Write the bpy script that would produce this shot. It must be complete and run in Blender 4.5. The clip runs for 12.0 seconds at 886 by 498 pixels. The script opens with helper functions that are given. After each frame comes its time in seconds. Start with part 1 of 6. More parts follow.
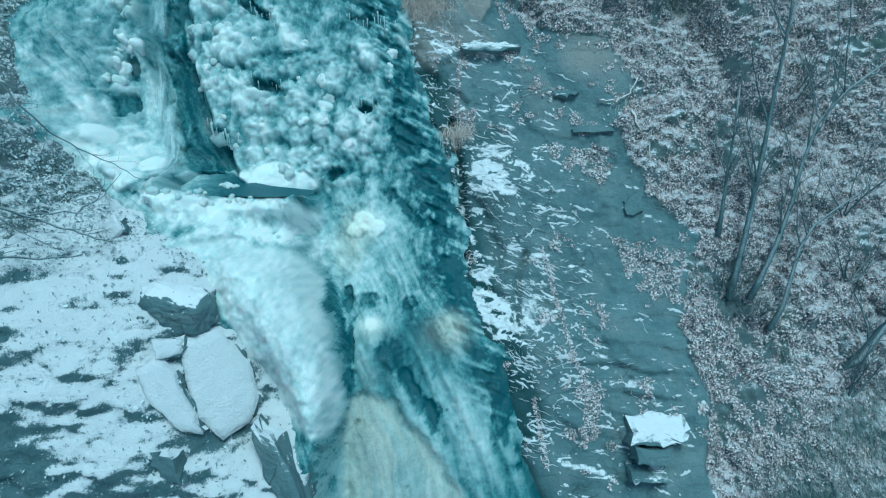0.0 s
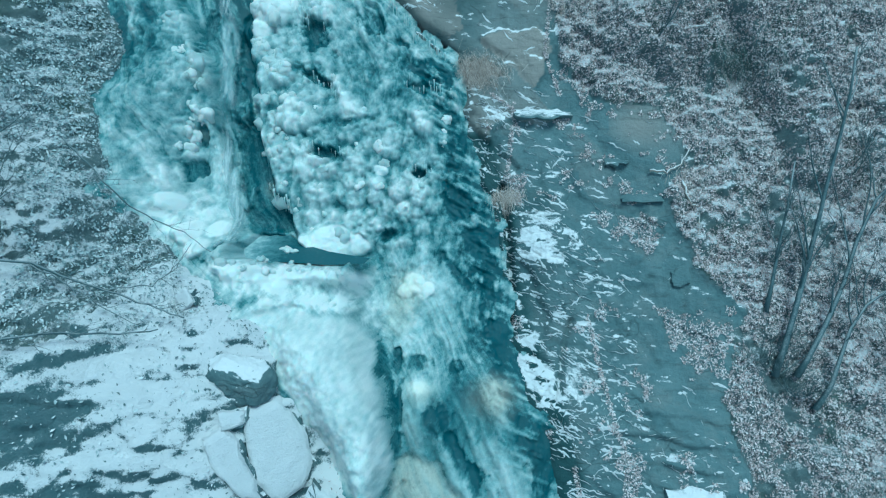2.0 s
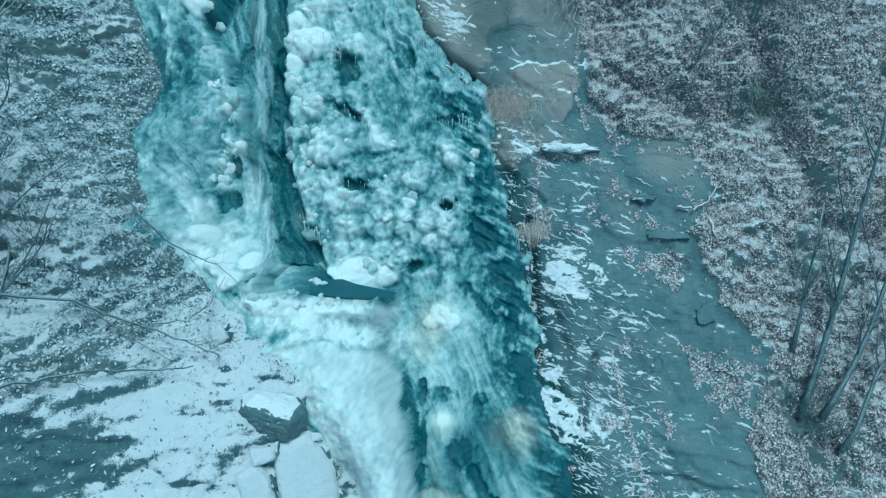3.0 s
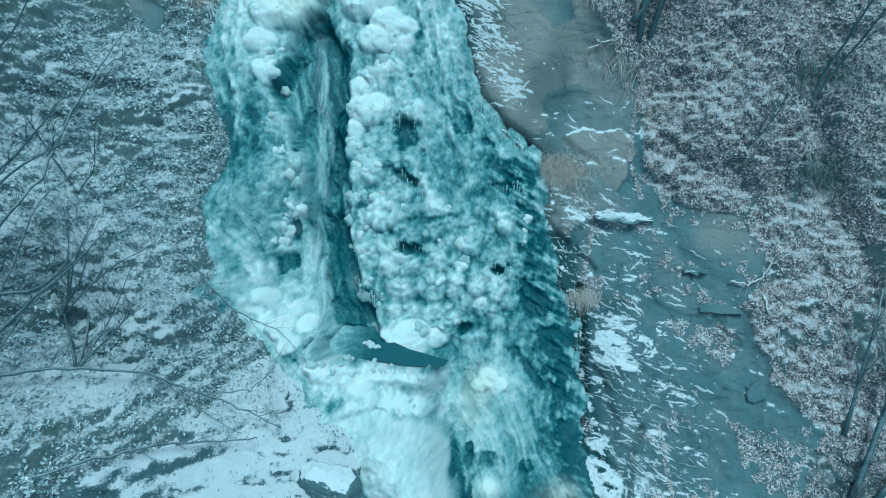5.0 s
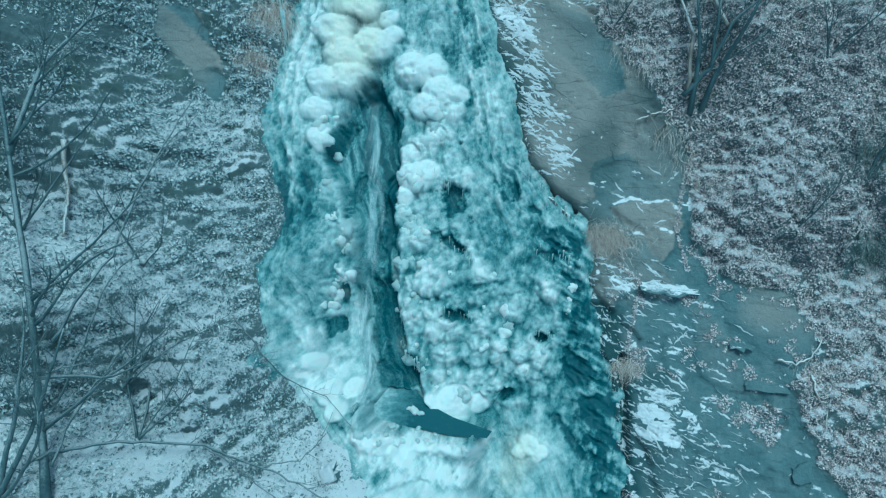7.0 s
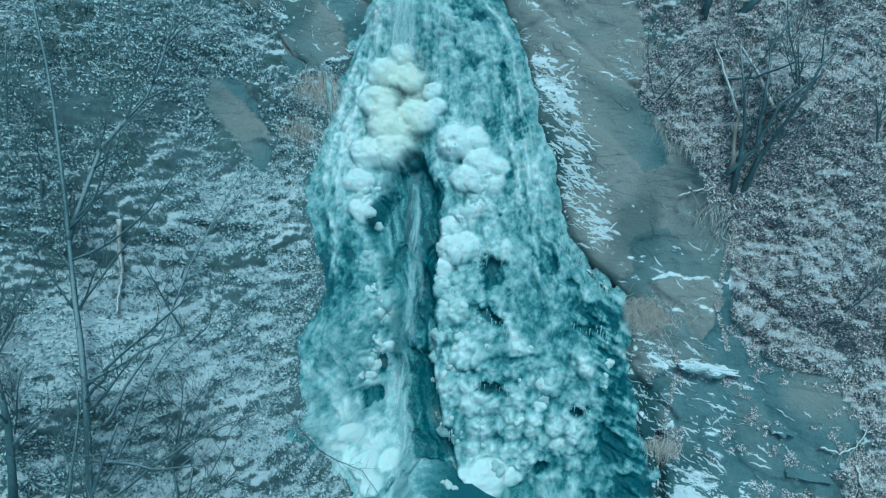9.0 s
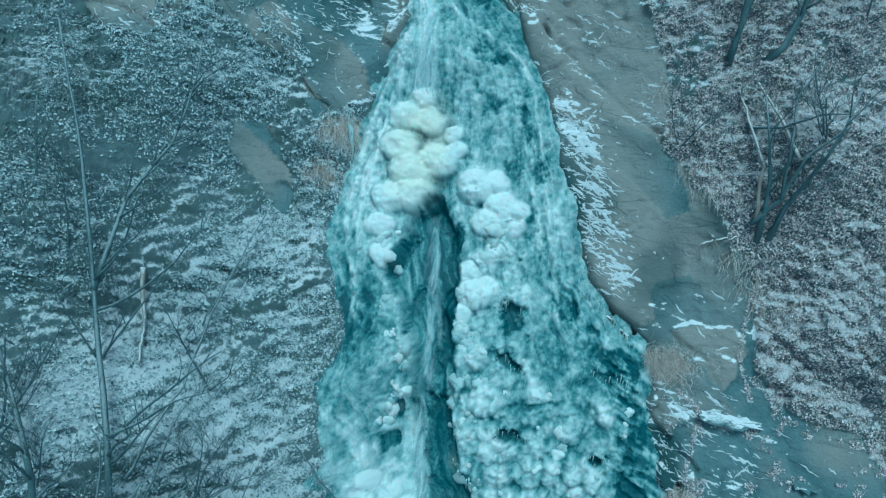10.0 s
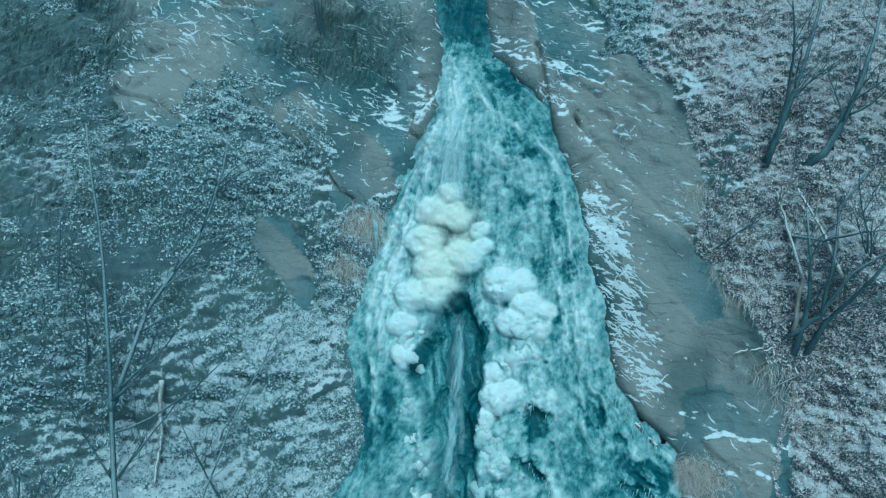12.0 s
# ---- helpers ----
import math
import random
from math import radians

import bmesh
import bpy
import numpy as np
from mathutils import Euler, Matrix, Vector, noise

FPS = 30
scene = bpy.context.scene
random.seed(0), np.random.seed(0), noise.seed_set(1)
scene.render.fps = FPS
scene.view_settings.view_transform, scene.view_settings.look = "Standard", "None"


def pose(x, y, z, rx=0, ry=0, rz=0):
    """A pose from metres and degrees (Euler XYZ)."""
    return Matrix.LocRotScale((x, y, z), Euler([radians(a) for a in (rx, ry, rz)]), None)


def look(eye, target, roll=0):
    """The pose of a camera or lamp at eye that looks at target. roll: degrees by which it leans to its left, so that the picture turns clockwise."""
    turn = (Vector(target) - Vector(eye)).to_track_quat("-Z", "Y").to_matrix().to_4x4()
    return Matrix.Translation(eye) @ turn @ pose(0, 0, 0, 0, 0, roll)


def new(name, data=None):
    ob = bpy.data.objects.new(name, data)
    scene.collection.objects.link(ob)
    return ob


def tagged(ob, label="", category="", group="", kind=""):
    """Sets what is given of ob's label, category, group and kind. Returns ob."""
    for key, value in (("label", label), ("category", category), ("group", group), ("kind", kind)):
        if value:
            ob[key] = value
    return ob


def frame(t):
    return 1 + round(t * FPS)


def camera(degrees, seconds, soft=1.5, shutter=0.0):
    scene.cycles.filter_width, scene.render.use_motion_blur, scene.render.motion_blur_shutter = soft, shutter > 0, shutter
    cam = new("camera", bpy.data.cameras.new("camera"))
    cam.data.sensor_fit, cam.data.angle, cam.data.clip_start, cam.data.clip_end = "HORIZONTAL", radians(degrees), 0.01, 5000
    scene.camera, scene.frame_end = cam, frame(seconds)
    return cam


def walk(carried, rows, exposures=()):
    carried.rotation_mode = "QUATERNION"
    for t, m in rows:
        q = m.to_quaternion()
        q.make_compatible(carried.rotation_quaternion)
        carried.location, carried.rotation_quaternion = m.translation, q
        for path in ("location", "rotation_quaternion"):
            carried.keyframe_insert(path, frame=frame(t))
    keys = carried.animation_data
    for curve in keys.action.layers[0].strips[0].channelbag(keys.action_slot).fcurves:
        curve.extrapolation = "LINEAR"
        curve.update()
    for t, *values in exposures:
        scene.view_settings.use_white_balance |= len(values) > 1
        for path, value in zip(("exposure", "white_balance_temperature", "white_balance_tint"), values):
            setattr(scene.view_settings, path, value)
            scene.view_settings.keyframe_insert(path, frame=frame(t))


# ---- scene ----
cam = camera(73.17, 12.0, 1.2)
# seconds, place in metres, then the elevation of the view, its turn to the left and its roll in degrees
ROWS = [
    (0.0, -0.000, -0.000, 10.000, -30.01, -0.00, -0.09),
    (0.5, -0.028, 0.080, 10.288, -30.14, 0.94, -0.18),
    (1.0, -0.080, 0.160, 10.580, -30.21, 2.00, -0.21),
    (1.5, -0.151, 0.243, 10.879, -30.21, 3.02, -0.20),
    (2.0, -0.237, 0.326, 11.184, -30.22, 3.98, -0.14),
    (2.5, -0.338, 0.415, 11.486, -30.26, 4.89, -0.09),
    (3.0, -0.451, 0.509, 11.784, -30.33, 5.70, 0.01),
    (5.0, -0.971, 0.918, 12.957, -30.59, 8.75, 0.55),
    (5.5, -1.100, 1.015, 13.229, -30.54, 9.53, 0.60),
    (6.0, -1.226, 1.102, 13.497, -30.39, 10.36, 0.62),
    (6.5, -1.339, 1.192, 13.762, -30.19, 11.14, 0.68),
    (7.0, -1.427, 1.284, 14.023, -30.04, 11.67, 0.73),
    (9.0, -1.803, 1.708, 15.073, -29.02, 14.42, 0.82),
    (9.5, -1.923, 1.849, 15.369, -28.61, 15.16, 0.89),
    (10.0, -2.046, 2.015, 15.673, -28.27, 15.77, 1.03),
    (10.5, -2.162, 2.195, 15.968, -28.06, 16.24, 1.16),
    (11.0, -2.284, 2.412, 16.290, -27.73, 16.59, 1.28),
    (11.5, -2.420, 2.660, 16.637, -27.38, 16.95, 1.46),
    (12.0, -2.564, 2.921, 16.992, -27.05, 17.30, 1.61),
]
EXPOSURES = [(0.0, -0.07, 4560, -26), (12.0, -0.25, 4370, -32)]
walk(cam, [(t, pose(x, y, z, 0, 0, turn) @ pose(0, 0, 0, 90 + up) @ pose(0, 0, 0, 0, 0, roll)) for t, x, y, z, up, turn, roll in ROWS], EXPOSURES)

# ---- light: an overcast winter day ----
world = bpy.data.worlds.new("winter_sky")
scene.world = world
world.use_nodes = True
_bg = world.node_tree.nodes["Background"]
_sky = world.node_tree.nodes.new("ShaderNodeTexSky")
_sky.sky_type, _sky.sun_disc = "NISHITA", False
_sky.sun_elevation, _sky.sun_rotation = radians(72), radians(150)
_sky.air_density, _sky.dust_density = 1.0, 3.0
world.node_tree.links.new(_sky.outputs[0], _bg.inputs[0])
_bg.inputs[1].default_value = 0.105
sun = new("sun", bpy.data.lights.new("sun", "SUN"))
sun.data.energy, sun.data.angle, sun.data.color = 2.1, radians(22), (1.0, 0.96, 0.9)
sun.matrix_world = look((3, -3, 36), (-2, 9, 5))


# ---- materials ----
def mat(name):
    m = bpy.data.materials.new(name)
    m.use_nodes = True
    nt = m.node_tree
    return m, nt, nt.nodes["Principled BSDF"]


def node(nt, kind, **sets):
    n = nt.nodes.new(kind)
    for key, value in sets.items():
        n.inputs[key].default_value = value
    return n


def noise_node(nt, scale, detail=4.0, rough=0.6, stretch=None, warp=0.0):
    n = node(nt, "ShaderNodeTexNoise", Scale=scale, Detail=detail, Roughness=rough, Distortion=warp)
    tc = nt.nodes.new("ShaderNodeTexCoord")
    if stretch:
        mp = node(nt, "ShaderNodeMapping", Scale=stretch)
        nt.links.new(tc.outputs["Object"], mp.inputs["Vector"])
        nt.links.new(mp.outputs[0], n.inputs["Vector"])
    else:
        nt.links.new(tc.outputs["Object"], n.inputs["Vector"])
    return n.outputs["Fac"]


def ramp(nt, source, stops):
    r = nt.nodes.new("ShaderNodeValToRGB")
    el = r.color_ramp.elements
    while len(el) < len(stops):
        el.new(0.5)
    for e, (p, c) in zip(el, stops):
        e.position, e.color = p, (c, c, c, 1) if isinstance(c, (int, float)) else (*c, 1)
    nt.links.new(source, r.inputs[0])
    return r.outputs[0]


def mix(nt, fac, a, b, blend="MIX"):
    n = nt.nodes.new("ShaderNodeMix")
    n.data_type, n.blend_type = "RGBA", blend
    for sock, value in ((n.inputs[0], fac), (n.inputs[6], a), (n.inputs[7], b)):
        if isinstance(value, (int, float)):
            sock.default_value = value
        elif isinstance(value, tuple):
            sock.default_value = (*value, 1)
        else:
            nt.links.new(value, sock)
    return n.outputs[2]


def maths(nt, op, a, b=0.0):
    n = nt.nodes.new("ShaderNodeMath")
    n.operation = op
    for sock, value in zip(n.inputs, (a, b)):
        if isinstance(value, (int, float)):
            sock.default_value = value
        else:
            nt.links.new(value, sock)
    return n.outputs[0]


def bumped(nt, bsdf, height, strength, distance):
    b = node(nt, "ShaderNodeBump", Strength=strength, Distance=distance)
    nt.links.new(height, b.inputs["Height"])
    nt.links.new(b.outputs[0], bsdf.inputs["Normal"])


def attribute(nt, name):
    a = nt.nodes.new("ShaderNodeAttribute")
    a.attribute_name = name
    return a.outputs["Fac"]


def upward(nt):
    g = nt.nodes.new("ShaderNodeNewGeometry")
    s = nt.nodes.new("ShaderNodeSeparateXYZ")
    nt.links.new(g.outputs["Normal"], s.inputs[0])
    return s.outputs[2]


def ground_mat(name, dark, light, scale, snow_from, snow_to, snow_tone=(0.73, 0.755, 0.78), rough=0.85, patch=0.35, moss=None, wet=False):
    """Rock or soil with snow lying on what faces up."""
    m, nt, b = mat(name)
    big, mid, fine = noise_node(nt, 0.5, 3), noise_node(nt, scale, 6, 0.65), noise_node(nt, scale * 7, 4, 0.7)
    colour = mix(nt, ramp(nt, mid, ((0.3, 0.0), (0.7, 1.0))), dark, light)
    colour = mix(nt, ramp(nt, big, ((0.35, 0.0), (0.7, 0.55))), colour, tuple(0.6 * c for c in dark))
    if moss:
        colour = mix(nt, ramp(nt, noise_node(nt, 1.1, 5), ((0.52, 0.0), (0.66, 0.6))), colour, moss)
    colour = mix(nt, maths(nt, "MULTIPLY", fine, 0.45), colour, tuple(min(1, 1.7 * c) for c in light))
    if wet:
        tone = attribute(nt, "tone")
        colour = mix(nt, ramp(nt, tone, ((0.2, 0.0), (0.8, 0.75))), colour, (0.325, 0.30, 0.275))
        colour = mix(nt, ramp(nt, noise_node(nt, 3.0, 6, 0.7, (0.5, 2.0, 3.5)), ((0.34, 0.4), (0.44, 0.0))), colour, (0.045, 0.06, 0.062))
        colour = mix(nt, ramp(nt, noise_node(nt, 1.6, 5, 0.7, (1.0, 1.0, 1.6)), ((0.50, 0.0), (0.66, 0.3))), colour, (0.22, 0.235, 0.23))
        colour = mix(nt, attribute(nt, "wet"), colour, (0.02, 0.06, 0.065))
        cells = node(nt, "ShaderNodeTexVoronoi", Scale=1.5)
        cells.feature = "DISTANCE_TO_EDGE"
        tilt = node(nt, "ShaderNodeMapping", Scale=(0.55, 1.2, 1.7), Rotation=(0.0, 0.3, 0.0))
        bent = nt.nodes.new("ShaderNodeTexNoise")
        bent.inputs["Scale"].default_value, bent.inputs["Detail"].default_value = 2.2, 5.0
        where = nt.nodes.new("ShaderNodeTexCoord")
        nt.links.new(where.outputs["Object"], bent.inputs["Vector"])
        nt.links.new(mix(nt, 0.16, where.outputs["Object"], bent.outputs["Color"], "ADD"), tilt.inputs["Vector"])
        nt.links.new(tilt.outputs[0], cells.inputs["Vector"])
        split = ramp(nt, cells.outputs["Distance"], ((0.0, 0.6), (0.02, 0.0)))
        split = maths(nt, "MULTIPLY", split, ramp(nt, noise_node(nt, 1.3, 3), ((0.48, 0.0), (0.6, 1.0))))
        colour = mix(nt, split, colour, (0.015, 0.03, 0.035))
    lie = maths(nt, "ADD", upward(nt), maths(nt, "MULTIPLY", maths(nt, "SUBTRACT", mid, 0.5), patch))
    lie = maths(nt, "ADD", lie, maths(nt, "MULTIPLY", maths(nt, "SUBTRACT", fine, 0.5), patch * 0.6))
    lie = maths(nt, "ADD", lie, maths(nt, "MULTIPLY", maths(nt, "SUBTRACT", big, 0.5), patch * 0.8))
    lie = maths(nt, "ADD", lie, maths(nt, "MULTIPLY", attribute(nt, "snowy"), 0.4))
    if wet:
        beds = noise_node(nt, 2.6, 7, 0.72, (0.55, 1.6, 3.4), 0.6)
        lie = maths(nt, "ADD", lie, maths(nt, "MULTIPLY", maths(nt, "SUBTRACT", ramp(nt, beds, ((0.56, 0.0), (0.66, 1.0))), 0.15), 0.26))
    lies = ramp(nt, lie, ((snow_from, 0.0), (snow_to, 1.0)))
    nt.links.new(mix(nt, lies, colour, snow_tone), b.inputs["Base Color"])
    b.inputs["Roughness"].default_value = rough
    b.inputs["Specular IOR Level"].default_value = 0.25
    bumped(nt, b, maths(nt, "ADD", fine, maths(nt, "MULTIPLY", mid, 2.0)), 0.75, 0.04)
    return m


ROCK = ground_mat("layered_rock", (0.055, 0.105, 0.12), (0.15, 0.21, 0.22), 2.2, 0.80, 0.87, patch=0.3, wet=True)
SOIL = ground_mat("leafy_soil", (0.065, 0.115, 0.128), (0.17, 0.21, 0.215), 12.0, 0.63, 0.83, patch=1.5, moss=(0.05, 0.09, 0.05))
SNOWY = ground_mat("snowed_rock", (0.04, 0.095, 0.11), (0.135, 0.19, 0.205), 7.0, 0.30, 0.50, patch=1.25)


def ice_mat():
    m, nt, b = mat("frozen_water")
    frost_shade = attribute(nt, "frost_shade")
    lanes = nt.nodes.new("ShaderNodeCombineXYZ")
    nt.links.new(maths(nt, "MULTIPLY", attribute(nt, "lane"), 16.0), lanes.inputs[0])
    nt.links.new(maths(nt, "MULTIPLY", attribute(nt, "run"), 3.2), lanes.inputs[1])
    threads = node(nt, "ShaderNodeTexNoise", Scale=1.0, Detail=5.0, Roughness=0.7, Distortion=1.2)
    nt.links.new(lanes.outputs[0], threads.inputs["Vector"])
    streak = threads.outputs["Fac"]
    mottle = noise_node(nt, 17.0, 5, 0.7)
    grain = noise_node(nt, 48.0, 3, 0.7)
    big = noise_node(nt, 0.8, 4)
    level = maths(nt, "ADD", frost_shade, maths(nt, "MULTIPLY", maths(nt, "SUBTRACT", streak, 0.5), maths(nt, "ADD", 0.05, maths(nt, "MULTIPLY", attribute(nt, "drape"), 0.5))))
    level = maths(nt, "ADD", level, maths(nt, "MULTIPLY", maths(nt, "SUBTRACT", mottle, 0.5), maths(nt, "ADD", 0.16, maths(nt, "MULTIPLY", attribute(nt, "drape"), 0.26))))
    level = maths(nt, "ADD", level, maths(nt, "MULTIPLY", maths(nt, "SUBTRACT", grain, 0.5), 0.16))
    # low levels are clear ice and also the painted shade of hollows and creases
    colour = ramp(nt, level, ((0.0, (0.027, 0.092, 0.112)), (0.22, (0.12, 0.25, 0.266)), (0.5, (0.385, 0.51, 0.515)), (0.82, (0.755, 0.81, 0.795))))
    silt = ramp(nt, maths(nt, "ADD", attribute(nt, "silt"), maths(nt, "MULTIPLY", maths(nt, "SUBTRACT", big, 0.5), 0.5)), ((0.3, 0.0), (0.9, 0.85)))
    nt.links.new(mix(nt, silt, colour, mix(nt, 0.25, ramp(nt, level, ((0.15, (0.25, 0.245, 0.215)), (0.85, (0.80, 0.79, 0.65)))), colour)), b.inputs["Base Color"])
    nt.links.new(ramp(nt, level, ((0.2, 0.25), (0.8, 0.7))), b.inputs["Roughness"])
    b.inputs["IOR"].default_value = 1.31
    b.inputs["Subsurface Weight"].default_value = 0.35
    b.inputs["Subsurface Radius"].default_value = (0.3, 0.8, 1.0)
    b.inputs["Subsurface Scale"].default_value = 0.05
    bumped(nt, b, maths(nt, "ADD", maths(nt, "ADD", streak, mottle), maths(nt, "MULTIPLY", grain, 0.5)), 0.5, 0.03)
    return m


ICE = ice_mat()


def water_mat(name, colour, foam, cover, sheer=False):
    """Running water: dark and glossy, with white streaks of foam along its fall; a sheer veil lets the ice behind it show."""
    m, nt, b = mat(name)
    streak = noise_node(nt, 7.0, 5, 0.65, (1.0, 0.16, 0.16), 0.5)
    fine = noise_node(nt, 22.0, 4, 0.7, (1.0, 0.2, 0.2))
    s = maths(nt, "ADD", maths(nt, "MULTIPLY", streak, 0.65), maths(nt, "MULTIPLY", fine, 0.35))
    nt.links.new(mix(nt, ramp(nt, s, ((cover, 0.0), (cover + 0.18, 1.0))), colour, foam), b.inputs["Base Color"])
    if sheer:
        nt.links.new(maths(nt, "MULTIPLY", ramp(nt, s, ((0.4, 0.0), (0.66, 0.7))), attribute(nt, "body")), b.inputs["Alpha"])
    b.inputs["Roughness"].default_value = 0.3
    b.inputs["IOR"].default_value = 1.33
    bumped(nt, b, s, 0.15, 0.02)
    return m


WATER = water_mat("falling_water", (0.52, 0.68, 0.70), (0.72, 0.82, 0.83), 0.42, True)


def pool_mat():
    """Dark open water, ruffled and foamy where the fall strikes it."""
    m, nt, b = mat("pool_water")
    ripple = noise_node(nt, 9.0, 5, 0.65)
    foam = maths(nt, "ADD", attribute(nt, "foam"), maths(nt, "MULTIPLY", maths(nt, "SUBTRACT", ripple, 0.5), 0.9))
    nt.links.new(ramp(nt, foam, ((0.1, (0.04, 0.105, 0.125)), (0.5, (0.15, 0.27, 0.29)), (0.9, (0.5, 0.63, 0.65)))), b.inputs["Base Color"])
    b.inputs["Roughness"].default_value = 0.2
    b.inputs["IOR"].default_value = 1.33
    bumped(nt, b, ripple, 0.4, 0.03)
    return m


POOL = pool_mat()


def island_mat(name, stops, rough, dust=0.0):
    """Leaves, blades or twigs whose tone changes from piece to piece, with some hoarfrost on what faces up."""
    m, nt, b = mat(name)
    g = nt.nodes.new("ShaderNodeNewGeometry")
    tone = ramp(nt, g.outputs["Random Per Island"], stops)
    vein = noise_node(nt, 60.0, 3)
    tone = mix(nt, maths(nt, "MULTIPLY", vein, 0.3), tone, (0.12, 0.09, 0.08))
    if dust:
        lie = maths(nt, "ADD", maths(nt, "MULTIPLY", upward(nt), 0.5), maths(nt, "MULTIPLY", noise_node(nt, 9.0, 4), 0.8))
        tone = mix(nt, ramp(nt, lie, ((0.78, 0.0), (0.95, dust))), tone, (0.8, 0.81, 0.83))
    nt.links.new(tone, b.inputs["Base Color"])
    b.inputs["Roughness"].default_value = rough
    b.inputs["Specular IOR Level"].default_value = 0.2
    return m


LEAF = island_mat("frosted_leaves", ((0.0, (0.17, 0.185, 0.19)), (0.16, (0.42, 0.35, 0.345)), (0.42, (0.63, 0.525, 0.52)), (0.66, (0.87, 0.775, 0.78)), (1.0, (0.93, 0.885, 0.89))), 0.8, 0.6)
# shaded copy for the left slope: its blue shade is put into the colour
LEAF_SHADY = island_mat("snowed_shaded_leaves", ((0.0, (0.07, 0.125, 0.14)), (0.28, (0.19, 0.275, 0.295)), (0.5, (0.39, 0.485, 0.505)), (0.72, (0.60, 0.69, 0.715)), (1.0, (0.79, 0.85, 0.87))), 0.8, 0.5)
GRASS = island_mat("dry_grass", ((0.0, (0.34, 0.285, 0.245)), (0.6, (0.62, 0.55, 0.50)), (1.0, (0.84, 0.79, 0.75))), 0.8)
FERN = island_mat("frosted_green", ((0.0, (0.03, 0.075, 0.07)), (0.7, (0.06, 0.125, 0.12)), (1.0, (0.2, 0.27, 0.27))), 0.7, 0.3)


def bark_mat(name, dark, light, dust):
    m, nt, b = mat(name)
    run = noise_node(nt, 9.0, 5, 0.65, (1.0, 1.0, 0.25))
    fine = noise_node(nt, 45.0, 3)
    tone = mix(nt, ramp(nt, run, ((0.35, 0.0), (0.7, 1.0))), dark, light)
    lie = maths(nt, "ADD", maths(nt, "MULTIPLY", upward(nt), 0.6), maths(nt, "MULTIPLY", fine, 0.5))
    nt.links.new(mix(nt, ramp(nt, lie, ((0.5, 0.0), (0.72, dust))), tone, (0.78, 0.8, 0.82)), b.inputs["Base Color"])
    b.inputs["Roughness"].default_value = 0.85
    bumped(nt, b, run, 0.6, 0.02)
    return m


BARK = bark_mat("grey_bark", (0.045, 0.085, 0.098), (0.12, 0.17, 0.182), 0.25)
DEADWOOD = bark_mat("weathered_wood", (0.2, 0.18, 0.16), (0.42, 0.38, 0.34), 0.8)
CAP = ground_mat("lying_snow", (0.6, 0.64, 0.66), (0.8, 0.82, 0.84), 6.0, 0.2, 0.6)

# ---- the relief: a slope of 56 degrees, u across it, v up it, h out of it ----
SLOPE = radians(56)
ORIGIN = np.array([-2.0, 9.7, 6.5])
AX_U, AX_V, AX_N = np.array([1.0, 0, 0]), np.array([0, math.cos(SLOPE), math.sin(SLOPE)]), np.array([0, -math.sin(SLOPE), math.cos(SLOPE)])


def sig(x):
    return 1 / (1 + np.exp(-np.clip(x, -40, 40)))


def bump(u, v, cu, cv, ru, rv, turn=0.0):
    c, s = math.cos(radians(turn)), math.sin(radians(turn))
    a, b = (u - cu) * c + (v - cv) * s, -(u - cu) * s + (v - cv) * c
    return np.exp(-(a / ru) ** 2 - (b / rv) ** 2)


POLY = ((0, 0, -0.401), (0, 1, -0.606), (0, 2, 0.566), (0, 3, 0.168), (0, 4, -0.26), (1, 0, -1.864), (1, 1, 1.684), (1, 2, 0.74),
        (1, 3, -0.656), (2, 0, 2.961), (2, 1, -0.071), (2, 2, -0.71), (3, 0, -0.437), (3, 1, -0.805), (4, 0, -1.099))


# hollows and swellings of the gully: across, up, how wide, how far out
RELIEF = [(0.0, -1.0, 2.2, -0.86), (-3.0, 1.0, 0.8, -0.56), (-6.5, -0.5, 2.2, 0.58), (-9.0, 4.0, 2.2, 1.54), (-2.0, -1.0, 0.8, 0.67), (-0.5, -4.0, 0.8, -0.81), (-3.5, 3.5, 2.2, -0.28), (3.5, 7.0, 0.8, 0.77),
          (3.0, 5.0, 2.2, -0.33), (-3.0, -2.0, 0.8, -0.45), (-3.0, 0.0, 0.8, -0.81), (-4.0, -0.5, 0.8, 0.52), (-6.0, 4.0, 0.8, -0.36), (3.0, -0.5, 0.8, 0.33), (-0.5, 8.5, 1.3, -0.32), (3.5, -3.5, 0.8, 0.38)]


def bank_edge(v):
    """Where the iced bank drops to the lower stream."""
    return np.interp(v, (-5.5, -4.5, -4.0, -3.4, -2.95, -2.4, -2.0, -1.4), (0.2, 0.34, 0.42, 0.38, 0.22, 0.0, -0.2, -0.35))


